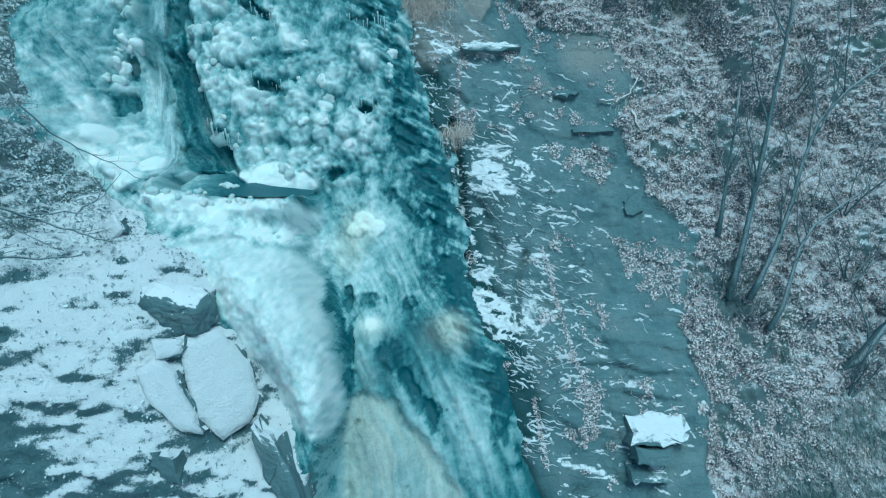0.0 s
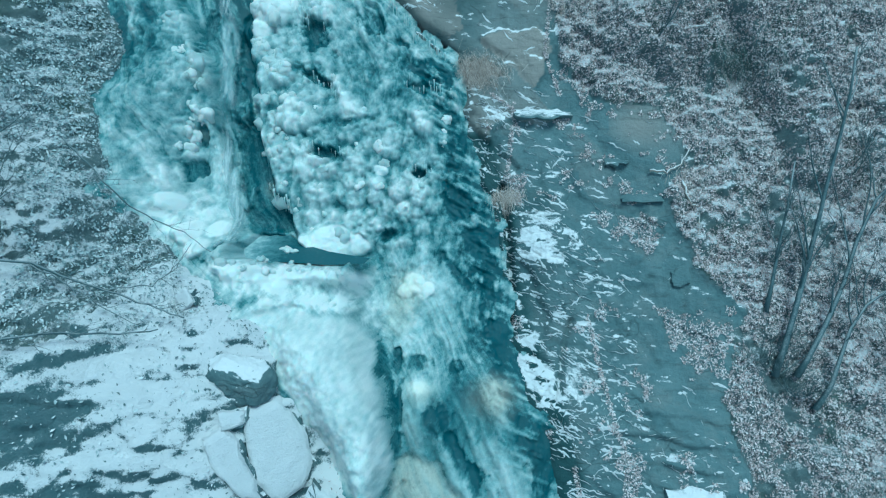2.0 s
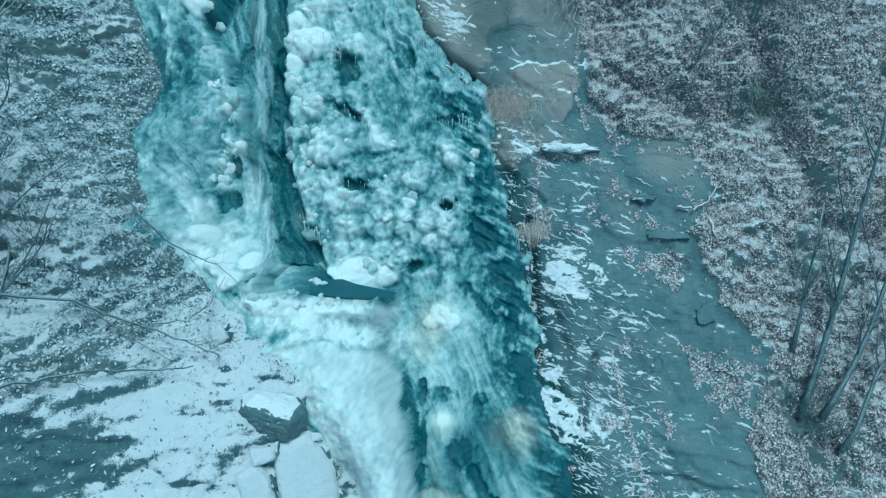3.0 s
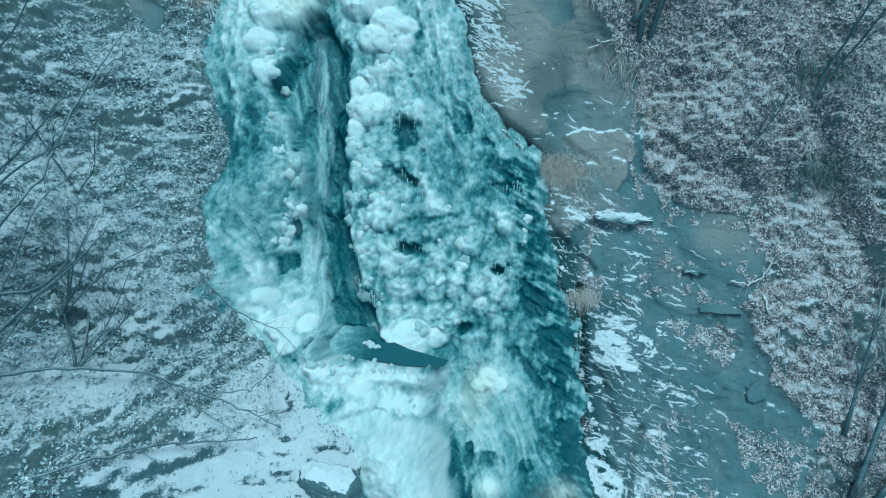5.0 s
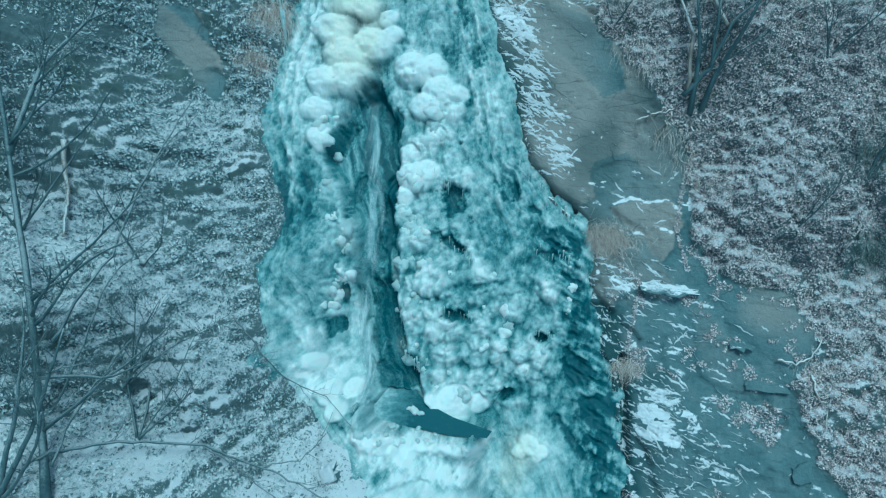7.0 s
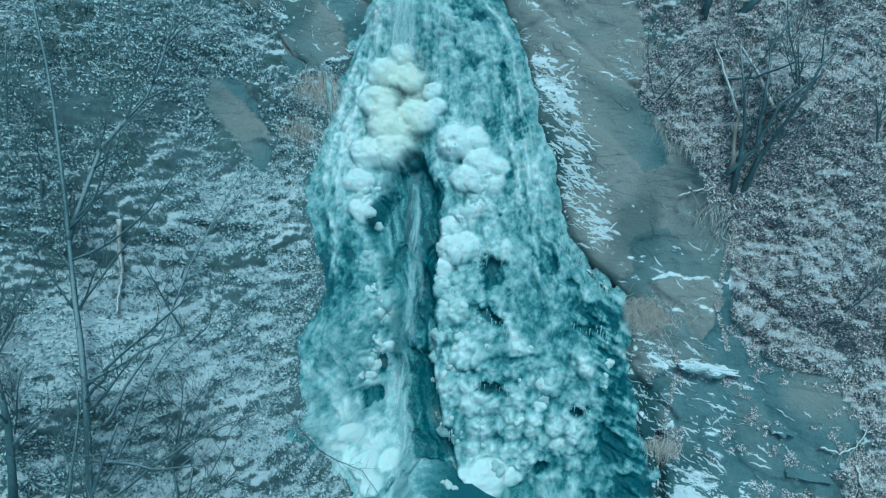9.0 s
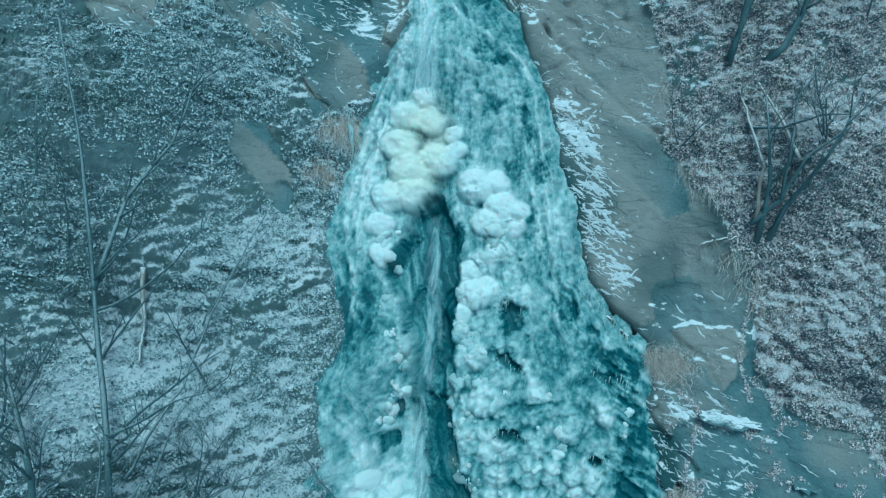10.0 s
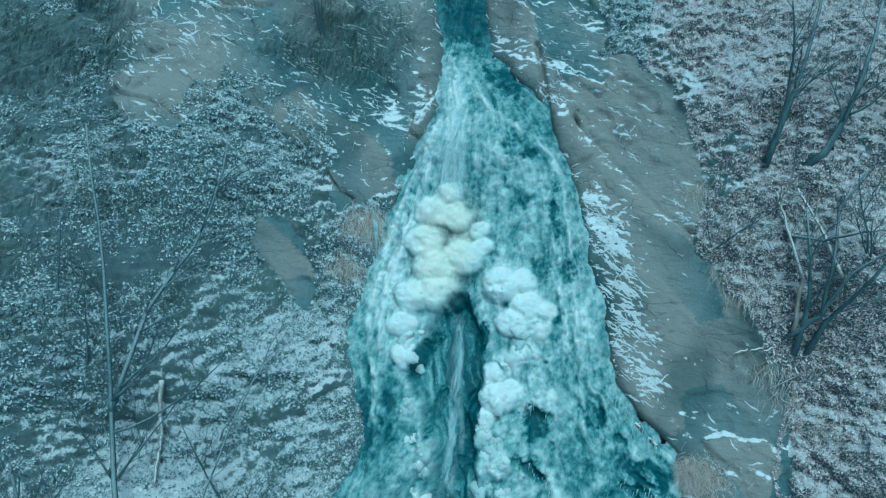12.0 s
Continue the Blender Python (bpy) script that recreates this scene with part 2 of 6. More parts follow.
def base(u, v):
    """The broad form of the gully, without its pieces."""
    cu, cv = np.clip(u, -12, 9.5) / 8, (np.clip(v, -7, 12.5) - 2) / 6
    h = sum(k * cu ** i * cv ** j for i, j, k in POLY)
    h = h + 1.552 * sig((bank_edge(v) - u) / 0.06) * sig((-1.6 - v) / 0.25) * sig((v + 8.2) / 0.3)
    h = h + 0.9 * bump(u, v, -6.6, 0.5, 1.1, 1.0) - 0.75 * bump(u, v, -7.0, 5.0, 1.7, 1.0) + 0.45 * bump(u, v, -3.8, 8.2, 1.3, 0.9)
    h = h - 0.55 * bump(u, v, -2.0, -0.45, 0.9, 0.4) + 0.45 * bump(u, v, 5.0, 3.9, 1.2, 0.9) + 0.4 * bump(u, v, 2.8, 5.8, 1.2, 1.0)
    h = h - 0.5 * bump(u, v, -3.9, 10.8, 0.7, 1.0) - 0.5 * bump(u, v, 6.4, 2.6, 1.0, 1.0)
    for cu, cv, wide, rise in RELIEF:
        h = h + rise * bump(u, v, cu, cv, wide, wide)
    h = h + np.maximum(-8 - v, 0) * 1.4 - np.maximum(v - 13, 0) * 0.6
    return h


def place(u, v, h):
    """World places of (u, v, h), as rows."""
    u, v, h = np.broadcast_arrays(u, v, h)
    return ORIGIN + u[..., None] * AX_U + v[..., None] * AX_V + h[..., None] * AX_N



# ---- noise on arrays ----
_table = np.random.RandomState(7).rand(512, 512)


def value_noise(x, y, seed=0):
    x, y = x + seed * 17.31, y + seed * 9.77
    i, j = np.floor(x).astype(int), np.floor(y).astype(int)
    f, g = x - i, y - j
    f, g = f * f * f * (f * (f * 6 - 15) + 10), g * g * g * (g * (g * 6 - 15) + 10)
    i0, i1, j0, j1 = i % 512, (i + 1) % 512, j % 512, (j + 1) % 512
    return (_table[i0, j0] * (1 - f) + _table[i1, j0] * f) * (1 - g) + (_table[i0, j1] * (1 - f) + _table[i1, j1] * f) * g


def fbm(x, y, octaves=4, seed=0, gain=0.5):
    total, size, norm = 0.0, 1.0, 0.0
    for k in range(octaves):
        total = total + size * (value_noise(x * 2 ** k, y * 2 ** k, seed + 3 * k) - 0.5)
        norm += size
        size *= gain
    return total / norm * 2


def bubbles(x, y, cell, seed=0, fill=0.75, keep=1.0):
    """Height of a crowd of round bulbs, the highest at each place, in metres."""
    x, y = x / cell, y / cell
    i, j = np.floor(x).astype(int), np.floor(y).astype(int)
    best = np.zeros_like(x)
    for di in (-1, 0, 1):
        for dj in (-1, 0, 1):
            a, b = (i + di + seed * 31) % 512, (j + dj + seed * 57) % 512
            cx, cy = i + di + _table[a, b], j + dj + _table[b, a]
            r = fill * (0.45 + 0.75 * _table[(a * 3 + 11) % 512, (b * 5 + 7) % 512])
            on = _table[(a * 7 + 3) % 512, (b * 3 + 19) % 512] < keep
            d2 = r * r - (x - cx) ** 2 - (y - cy) ** 2
            best = np.maximum(best, np.where(on, np.sqrt(np.maximum(d2, 0)), 0))
    return best * cell


def facets(x, y, cell, seed=0):
    """Broken rock: each cell a plane of its own height and lean. Gives the height and how near its edge one is."""
    x, y = x / cell, y / cell
    i, j = np.floor(x).astype(int), np.floor(y).astype(int)
    d1, d2, h = np.full_like(x, 9.0), np.full_like(x, 9.0), np.zeros_like(x)
    for di in (-1, 0, 1):
        for dj in (-1, 0, 1):
            a, b = (i + di + seed * 13) % 512, (j + dj + seed * 41) % 512
            dx, dy = x - (i + di + _table[a, b]), y - (j + dj + _table[b, a])
            d = np.maximum(abs(dx) * 0.8 + abs(dy) * 0.3, abs(dy))
            tilt = (_table[(a + 5) % 512, b] - 0.5) + 0.9 * (_table[(a + 9) % 512, b] - 0.5) * dx + 0.9 * (_table[a, (b + 3) % 512] - 0.5) * dy
            near = d < d1
            d2 = np.where(near, d1, np.minimum(d2, d))
            h, d1 = np.where(near, tilt, h), np.where(near, d, d1)
    return h, d2 - d1


def inside(u, v, ring):
    """Metres inside a ring of (u, v) corners; outside: minus."""
    odd, far = np.zeros(u.shape, bool), np.full(u.shape, 1e9)
    for (a, b), (c, d) in zip(ring, ring[1:] + ring[:1]):
        with np.errstate(divide="ignore", invalid="ignore"):
            odd ^= ((b > v) != (d > v)) & (u < (c - a) * (v - b) / (d - b if d != b else 1e-9) + a)
        k = np.clip(((u - a) * (c - a) + (v - b) * (d - b)) / ((c - a) ** 2 + (d - b) ** 2), 0, 1)
        far = np.minimum(far, (u - a - k * (c - a)) ** 2 + (v - b - k * (d - b)) ** 2)
    return np.where(odd, 1, -1) * np.sqrt(far)


def soft(x, a, b):
    k = np.clip((x - a) / (b - a), 0, 1)
    return k * k * (3 - 2 * k)


# outlines of the kinds of ground, in (u, v)
ICE_RING = [(-5.2, 13.4), (-5.1, 12.0), (-4.95, 11.3), (-4.75, 10.6), (-4.6, 9.9), (-4.42, 9.0), (-4.5, 7.9), (-4.65, 6.9), (-4.85, 5.6), (-4.88, 4.3), (-4.62, 3.5), (-4.35, 2.8), (-4.18, 2.1), (-4.3, 1.45), (-4.05, 0.9),
            (-3.86, 0.35), (-3.6, -0.4), (-2.95, -1.05), (-2.45, -1.35), (-1.85, -1.9), (-1.35, -2.2), (-1.02, -2.65), (-0.78, -3.15), (-0.6, -3.6), (-0.36, -4.15), (0.05, -4.6),
            (0.15, -5.8), (0.2, -8.0), (4.4, -8.0), (3.7, -5.9), (3.3, -5.0), (3.05, -3.9), (2.68, -3.0), (2.3, -2.1), (2.22, -1.2), (2.1, -0.3),
            (1.75, 0.5), (1.45, 2.0), (1.3, 3.0), (0.6, 3.5), (0.0, 4.05), (-0.3, 4.75), (-0.68, 6.0), (-1.0, 7.1), (-1.5, 8.05), (-2.3, 9.4), (-3.1, 10.1), (-3.85, 10.8), (-4.05, 11.5), (-3.9, 13.4)]
ROCK_RIGHT = [(-2.35, 8.75), (-2.6, 10.0), (-1.9, 10.7), (-0.9, 10.7), (0.1, 10.2), (0.28, 9.7), (0.83, 8.88), (0.88, 7.87), (1.1, 7.0), (1.65, 6.3), (2.34, 5.5), (2.93, 4.58), (3.14, 3.6), (3.3, 2.9), (3.5, 2.4), (4.3, 2.2), (4.95, 2.2), (5.4, 1.7), (5.5, 0.95), (5.2, 0.6),
              (5.35, 0.2), (5.5, -0.2), (5.6, -0.8), (6.0, -1.1), (6.4, -1.55), (6.2, -2.1), (6.1, -3.0), (6.3, -3.8), (6.35, -4.6), (6.3, -8.0), (3.0, -8.0), (2.0, -4.0), (1.2, -1.0), (0.6, 1.0), (0.6, 3.0), (-1.6, 7.3)]
ROCK_UPPER_LEFT = [(-9.7, 7.7), (-10.7, 9.4), (-10.4, 12.0), (-6.4, 12.0), (-5.6, 12.0), (-4.9, 11.4), (-4.4, 9.9), (-4.0, 9.0), (-4.4, 7.6), (-4.85, 7.0), (-5.6, 6.3), (-6.3, 7.4), (-8.2, 8.45), (-8.4, 7.25), (-9.2, 7.1)]
ROCK_PATCH = [(-6.8, 5.8), (-6.25, 6.05), (-5.75, 4.9), (-5.75, 4.25), (-6.1, 4.4), (-6.8, 5.35)]
ROCK_TOP = [(-4.6, 12.6), (-3.6, 13.4), (-2.0, 13.0), (-1.2, 11.4), (-1.6, 10.4), (-2.4, 9.5), (-3.2, 9.9), (-4.2, 10.8)]
ROCK_RINGS = [ROCK_RIGHT, ROCK_UPPER_LEFT, ROCK_PATCH, ROCK_TOP]
# leaves lying on ledges of the rock, and snow blown onto it
LEAF_PATCHES = [[(3.9, 0.05), (4.5, 0.0), (5.0, 0.0), (5.3, -0.3), (4.9, -0.6), (4.6, -0.4), (4.2, -0.3)], [(3.35, 0.85), (3.75, 0.8), (3.8, 0.5), (3.4, 0.55)], [(4.9, -1.5), (5.5, -1.7), (6.2, -1.9), (6.1, -2.7), (5.6, -2.75), (5.25, -2.2)], [(4.45, 0.62), (5.2, 0.6), (5.3, 0.4), (4.6, 0.45)],
                [(2.9, 1.95), (3.35, 1.95), (3.3, 1.8), (2.8, 1.82)], [(3.2, 2.9), (3.7, 2.6), (3.8, 2.2), (3.3, 2.4)], [(4.3, -4.0), (4.6, -4.0), (4.6, -5.0), (4.2, -5.2)], [(4.75, 1.25), (5.15, 1.3), (5.3, 1.1), (4.9, 1.1)], [(2.2, 0.75), (2.6, 0.8), (2.55, 0.4), (2.2, 0.3)], [(-8.3, 8.75), (-7.6, 8.8), (-6.8, 8.25), (-5.9, 7.55), (-5.8, 7.2), (-6.6, 7.75), (-7.5, 8.35), (-8.2, 8.3)], [(-8.5, 8.4), (-8.1, 8.4), (-8.2, 7.6), (-8.6, 7.5)]]
SNOW_PATCHES = [[(2.5, -0.1), (3.0, -0.12), (3.65, -0.25), (3.6, -0.65), (3.05, -1.0), (2.6, -1.6), (2.45, -0.9)], [(2.5, -2.15), (2.75, -2.4), (3.2, -3.0), (3.5, -3.6), (3.2, -3.6), (2.75, -2.9)], [(3.42, -2.0), (3.75, -2.0), (3.85, -2.9), (4.0, -3.7), (3.6, -3.5), (3.4, -2.8)], [(1.75, 2.2), (2.25, 2.35), (2.2, 1.7), (1.8, 1.7)], [(2.35, 1.93), (2.9, 1.93), (2.9, 1.8), (2.35, 1.78)],
                [(1.6, 1.5), (2.1, 1.5), (2.1, 0.6), (1.75, 0.8)], [(3.5, -3.6), (3.9, -4.1), (4.25, -4.7), (3.8, -4.6)], [(-5.3, 11.3), (-4.95, 11.1), (-4.7, 10.2), (-4.55, 9.3), (-4.9, 9.2), (-5.3, 10.0)], [(-4.0, 11.2), (-3.6, 11.5), (-2.8, 11.0), (-2.5, 10.2), (-3.0, 10.35), (-3.7, 10.9)],
                [(-1.5, 9.2), (-0.7, 9.28), (-0.65, 9.05), (-1.4, 8.98)], [(-2.6, 10.5), (-1.9, 10.6), (-1.7, 9.6), (-2.2, 9.5)], [(-0.55, 8.8), (-0.15, 8.83), (-0.2, 8.6)], [(0.2, 8.0), (0.6, 7.95), (0.8, 7.5), (0.5, 7.55)]]
SNOW_RING = [(-3.7, -2.3), (-3.15, -1.5), (-2.8, -0.95), (-1.0, -2.2), (-0.3, -4.2), (0.5, -5.6), (0.6, -8.5), (-7.0, -8.5), (-5.6, -3.7), (-4.6, -2.7)]
# rock free of snow; the thin third ring paints the slabs' shadow
BARE_AND_SHADOW_RINGS = [[(-4.6, -2.6), (-3.6, -2.75), (-3.05, -2.9), (-2.9, -3.3), (-3.1, -3.6), (-4.5, -3.7)],
              [(-4.4, -4.1), (-3.2, -4.0), (-2.75, -4.15), (-2.7, -4.5), (-3.0, -5.2), (-4.4, -5.2)], [(-1.3, -4.38), (-1.0, -4.5), (-0.7, -4.35), (-0.58, -4.1), (-0.5, -4.4), (-0.95, -4.66), (-1.25, -4.52)], [(-2.35, -3.45), (-2.1, -3.42), (-1.9, -3.52), (-2.1, -3.56)]]
COLUMN_RING = [(-3.5, 4.75), (-3.13, 5.35), (-2.65, 4.7), (-2.45, 3.9), (-2.55, 3.1), (-2.3, 2.6), (-2.15, 1.7), (-1.75, 0.15), (-1.4, -0.75), (-2.4, -0.8), (-2.75, 0.65), (-2.9, 1.4), (-3.15, 2.65), (-3.7, 3.65)]
POOL_RING = [(-2.2, -0.98), (-2.36, -0.82), (-2.15, -0.62), (-1.7, -0.52), (-1.3, -0.72), (-0.9, -0.82), (-0.3, -0.9), (-0.35, -0.98), (-0.83, -1.02), (-1.4, -1.0), (-1.9, -1.03)]
RAMP_RING = [(-1.89, -1.94), (-1.55, -1.81), (-1.05, -1.75), (-0.31, -1.98), (0.04, -2.42), (0.28, -3.05), (0.43, -3.7), (0.42, -4.3), (0.28, -4.62), (-0.1, -4.5), (-0.5, -4.14), (-0.76, -3.53), (-0.91, -3.1), (-1.14, -2.63), (-1.47, -2.16)]
SILT_RING = [(0.42, -4.25), (0.6, -4.15), (0.9, -4.2), (1.15, -4.36), (1.45, -4.65), (1.76, -4.94), (2.19, -5.59), (3.0, -7.0), (0.3, -7.0), (0.38, -5.55), (0.32, -4.5)]
FIELD_RING = [(-2.3, 2.9), (-0.9, 2.6), (-0.5, 1.9), (0.6, 2.0), (1.2, 1.8), (1.5, 0.6), (0.9, -0.4), (-0.3, -0.6), (-1.3, -0.5), (-1.8, 0.4)]
SHELF_RING = [(-2.3, -1.15), (-0.3, -1.12), (-0.05, -1.4), (-0.02, -2.0), (-0.6, -1.8), (-1.9, -1.85)]


def line_at(line, v):
    pts = sorted(line, key=lambda p: p[1])
    return np.interp(v, [p[1] for p in pts], [p[0] for p in pts])


def near_line(u, v, line, width):
    """1 on an open line of (u, v) corners, falling to 0 at some widths."""
    far = np.full(u.shape, 1e9)
    for (a, b), (c, d) in zip(line, line[1:]):
        k = np.clip(((u - a) * (c - a) + (v - b) * (d - b)) / ((c - a) ** 2 + (d - b) ** 2), 0, 1)
        far = np.minimum(far, (u - a - k * (c - a)) ** 2 + (v - b - k * (d - b)) ** 2)
    return np.exp(-far / width ** 2)


def zones(u, v):
    """Metres inside ice, rock and snowed bank, with wavering edges."""
    wu = u + 0.22 * fbm(u * 1.3, v * 1.3, 4, 5)
    wv = v + 0.22 * fbm(u * 1.3, v * 1.3, 4, 6)
    rock = np.max([inside(wu, wv, r) for r in ROCK_RINGS], axis=0)
    return inside(wu, wv, ICE_RING), rock, inside(wu, wv, SNOW_RING)


GULLY = [(6.2, 5.8), (6.0, 4.3), (6.5, 3.5), (6.9, 2.4), (7.3, 1.6), (7.45, 0.8), (8.4, 0.5)]
LIP = [(-0.25, 4.35), (0.4, 3.75), (1.2, 3.15)]
CRACK = [(2.18, 0.6), (2.31, -0.48), (2.38, -1.2), (2.36, -2.15)]
SIDE_CRACK = [(3.45, -1.85), (3.3, -2.4), (3.22, -3.1)]
CLEFT = [(-1.72, 9.35), (-1.36, 8.94), (-0.72, 8.49), (-0.26, 8.08), (0.29, 7.55), (0.88, 7.25)]
TOP_CRACK = [(-2.75, 10.86), (-2.44, 10.0), (-2.11, 8.93)]


def ground_height(u, v):
    """The ground under ice and leaves."""
    ice, rock, snow = zones(u, v)
    k_rock, k_snow = soft(rock, -0.12, 0.12), soft(snow, -0.2, 0.2)
    under = soft(ice, -0.3, 0.05)
    leafy = (1 - k_rock) * (1 - k_snow) * (1 - 0.85 * under)
    h = base(u, v)
    # broken beds of rock, dipping to the right
    dip_v = v + 0.3 * u + 0.25 * fbm(u * 0.5, v * 0.5, 3, 11)
    f1, e1 = facets(u + 0.35 * dip_v + 0.2 * fbm(u, v, 3, 12), dip_v + 0.15 * fbm(u, v, 3, 13), 1.25, 2)
    f2, e2 = facets(u + 0.1 * fbm(u * 3, v * 3, 2, 14), dip_v, 0.42, 4)
    bed = dip_v * 2.6 + 1.1 * fbm(u * 0.8, v * 0.8, 4, 8)
    step = bed - np.floor(bed)
    rough_bed = soft(fbm(u * 0.5, v * 0.5, 2, 21) + 0.5 * bump(u, v, 3.4, -2.5, 1.6, 2.0) + 0.6 * bump(u, v, 2.0, -0.8, 0.6, 2.0) + 0.4 * bump(u, v, 2.5, 1.2, 1.0, 1.2) - 0.6 * bump(u, v, 0.6, 6.3, 1.2, 2.2), -0.1, 0.4)
    patchy = soft(fbm(u * 1.9, v * 1.9, 3, 23), -0.15, 0.3)
    flat = (1 - 0.6 * bump(u, v, 0.7, 6.2, 1.1, 2.4, 25)) * (1 - 0.45 * soft(v, 1.9, 2.8) * soft(u, -1.5, 0.0)) * (1 - 0.5 * bump(u, v, 4.4, -3.0, 1.5, 1.8))
    rockform = flat * (0.15 * f1 - 0.015 * (1 - soft(e1, 0, 0.03))) + flat * (0.35 + 0.65 * rough_bed) * (0.10 * f2 - 0.025 * (1 - soft(e2, 0, 0.1)))
    rockform = rockform + 0.06 * rough_bed * patchy * np.minimum(step * 1.1, (1 - step) * 9) + 0.035 * fbm(u * 2.5, v * 2.5, 6, 9, 0.62)
    rockform = rockform + 0.10 * near_line(u, v, [(a + 0.12, b + 0.2) for a, b in LIP], 0.22) - 0.30 * near_line(u, v, [(a - 0.04, b - 0.04) for a, b in LIP], 0.07)
    rockform = rockform - 0.26 * near_line(u, v, CRACK, 0.06) - 0.14 * near_line(u, v, SIDE_CRACK, 0.04) - (0.06 + 0.26 * soft(fbm(u * 2, v * 2, 2, 27), -0.2, 0.3)) * near_line(u + 0.12 * fbm(u * 4, v * 4, 3, 28), v, CLEFT, 0.04) - 0.2 * near_line(u, v, TOP_CRACK, 0.05) + 0.14 * near_line(u, v, [(a - 0.16, b - 0.2) for a, b in CLEFT], 0.22)
    tread = (v + 0.1 * u + 0.12 * fbm(u * 1.5, v * 1.5, 3, 25)) * 2.7
    tread = tread - np.floor(tread)
    rockform = rockform + 0.16 * bump(u, v, 5.2, -4.1, 1.2, 0.9) * np.minimum(1 - tread, tread * 8) * soft(fbm(u * 1.2, v * 2.0, 3, 26), -0.4, 0.2)
    h = h + k_rock * rockform * (1 - 0.75 * soft(bump(u, v, 4.6, 1.8, 0.7, 0.5), 0.2, 0.5))
    # leafy slope: hummocks, small hollows and clumps
    clump = bubbles(u + 0.1 * fbm(u * 3, v * 3, 2, 1), v, 0.3, 3, 0.7, 0.6)
    hollow = soft(fbm(u * 1.2, v * 1.2, 3, 37), 0.22, 0.5)
    h = h + leafy * (0.18 * fbm(u * 0.8, v * 0.6, 4, 31) + 0.08 * fbm(u * 3.2, v * 3.2, 3, 33) + (0.22 - 0.04 * soft(u, -1.0, 1.0)) * clump + 0.09 * fbm(u * 10, v * 10, 2, 35) - 0.14 * hollow + 0.1 * soft(u, 0.0, 2.0) * np.maximum(fbm(u * 1.8, v * 2.8, 4, 38), 0) - 0.3 * near_line(u, v, GULLY, 0.25))
    # snowed bank: soft drifts over ledges
    sb, _ = facets(u * 0.8 - 0.3 * v, v + 0.2 * u, 0.75, 6)
    bank = np.abs(fbm(u * 1.3 + v * 0.5, v * 2.2, 4, 41))
    h = h + k_snow * (0.09 * sb + 0.14 * fbm(u * 0.9, v * 1.5, 4, 43) + 0.12 * bank + 0.10 * fbm(u * 3.0 + v, v * 5.0, 4, 45, 0.6) + 0.05 * fbm(u * 9 + 3 * v, v * 12, 3, 47))
    h = h + k_snow * soft(-u, 2.7, 3.6) * soft(v, -3.2, -2.2) * (0.5 * clump + 0.10 * fbm(u * 8, v * 9, 3, 49) - 0.2 * hollow)
    h = h - 0.45 * soft(ice, -0.1, 0.35)
    bowl = soft(inside(u, v, POOL_RING), -0.35, -0.15)
    h = h * (1 - bowl) + bowl * np.minimum(h, (6.02 - ORIGIN[2] - v * AX_V[2]) / AX_N[2] - 0.35)
    return h, ice, rock, snow


def spaced(lo, hi, step, far, grow=1.16):
    """Even steps from lo to hi, then growing ones as far as far."""
    inner = list(np.arange(lo, hi, step))
    a, b, s = [], [], step
    while sum(a) < far:
        s *= grow
        a.append(s)
    return np.array([lo - d for d in np.cumsum(a)][::-1] + inner + [inner[-1] + d for d in np.cumsum(a)])


def sheet(name, us, vs, h, keep, material, smooth=True, attributes=None):
    """One mesh of the cells of a (u, v) grid that are kept."""
    p = place(us[None, :], vs[:, None], h).reshape(-1, 3)
    nu = len(us)
    r, c = np.nonzero(keep)
    a = r * nu + c
    quads = np.stack([a, a + 1, a + nu + 1, a + nu], -1)
    used, back = np.unique(quads, return_inverse=True)
    me = bpy.data.meshes.new(name)
    me.vertices.add(len(used))
    me.vertices.foreach_set("co", p[used].ravel())
    n = len(quads)
    me.loops.add(4 * n)
    me.loops.foreach_set("vertex_index", back.ravel().astype(np.int32))
    me.polygons.add(n)
    me.polygons.foreach_set("loop_start", np.arange(0, 4 * n, 4, dtype=np.int32))
    me.polygons.foreach_set("use_smooth", np.full(n, smooth))
    me.update(calc_edges=True)
    for key, values in (attributes or {}).items():
        me.attributes.new(key, "FLOAT", "POINT").data.foreach_set("value", values.ravel()[used].astype(np.float32))
    me.materials.append(material)
    return new(name, me)


us, vs = spaced(-14.5, 11.5, 0.045, 45), spaced(-7.5, 14.2, 0.045, 45)
gu, gv = np.meshgrid(us, vs)
gh, g_ice, g_rock, g_snow = ground_height(gu, gv)
mid = lambda a: 0.25 * (a[:-1, :-1] + a[1:, :-1] + a[:-1, 1:] + a[1:, 1:])
c_ice, c_rock, c_snow = mid(g_ice), mid(g_rock), mid(g_snow)
is_snow = (c_snow > 0) & (c_rock < 0)
left = mid(gu) < -3.4
is_rock = (c_rock > 0) | ((c_ice > np.where(left, 0.35, 0)) & ~is_snow)
# no snow inside these, which also darkens the painted shadow below the slabs
bare = np.max([inside(gu, gv, r) for r in BARE_AND_SHADOW_RINGS], axis=0)
lying = 0.22 * fbm(gu * 0.6, gv * 0.6, 3, 61) - 0.6 * bump(gu, gv, -5.6, 10.2, 1.3, 0.8) - 0.15 * soft(-gu, 5.5, 8.0) + 0.2 * bump(gu, gv, 5.0, -3.9, 0.9, 0.4)
gusts = [inside(gu + 0.15 * fbm(gu * 4, gv * 4, 3, 143), gv + 0.12 * fbm(gu * 4, gv * 4, 3, 144), r) for r in SNOW_PATCHES]
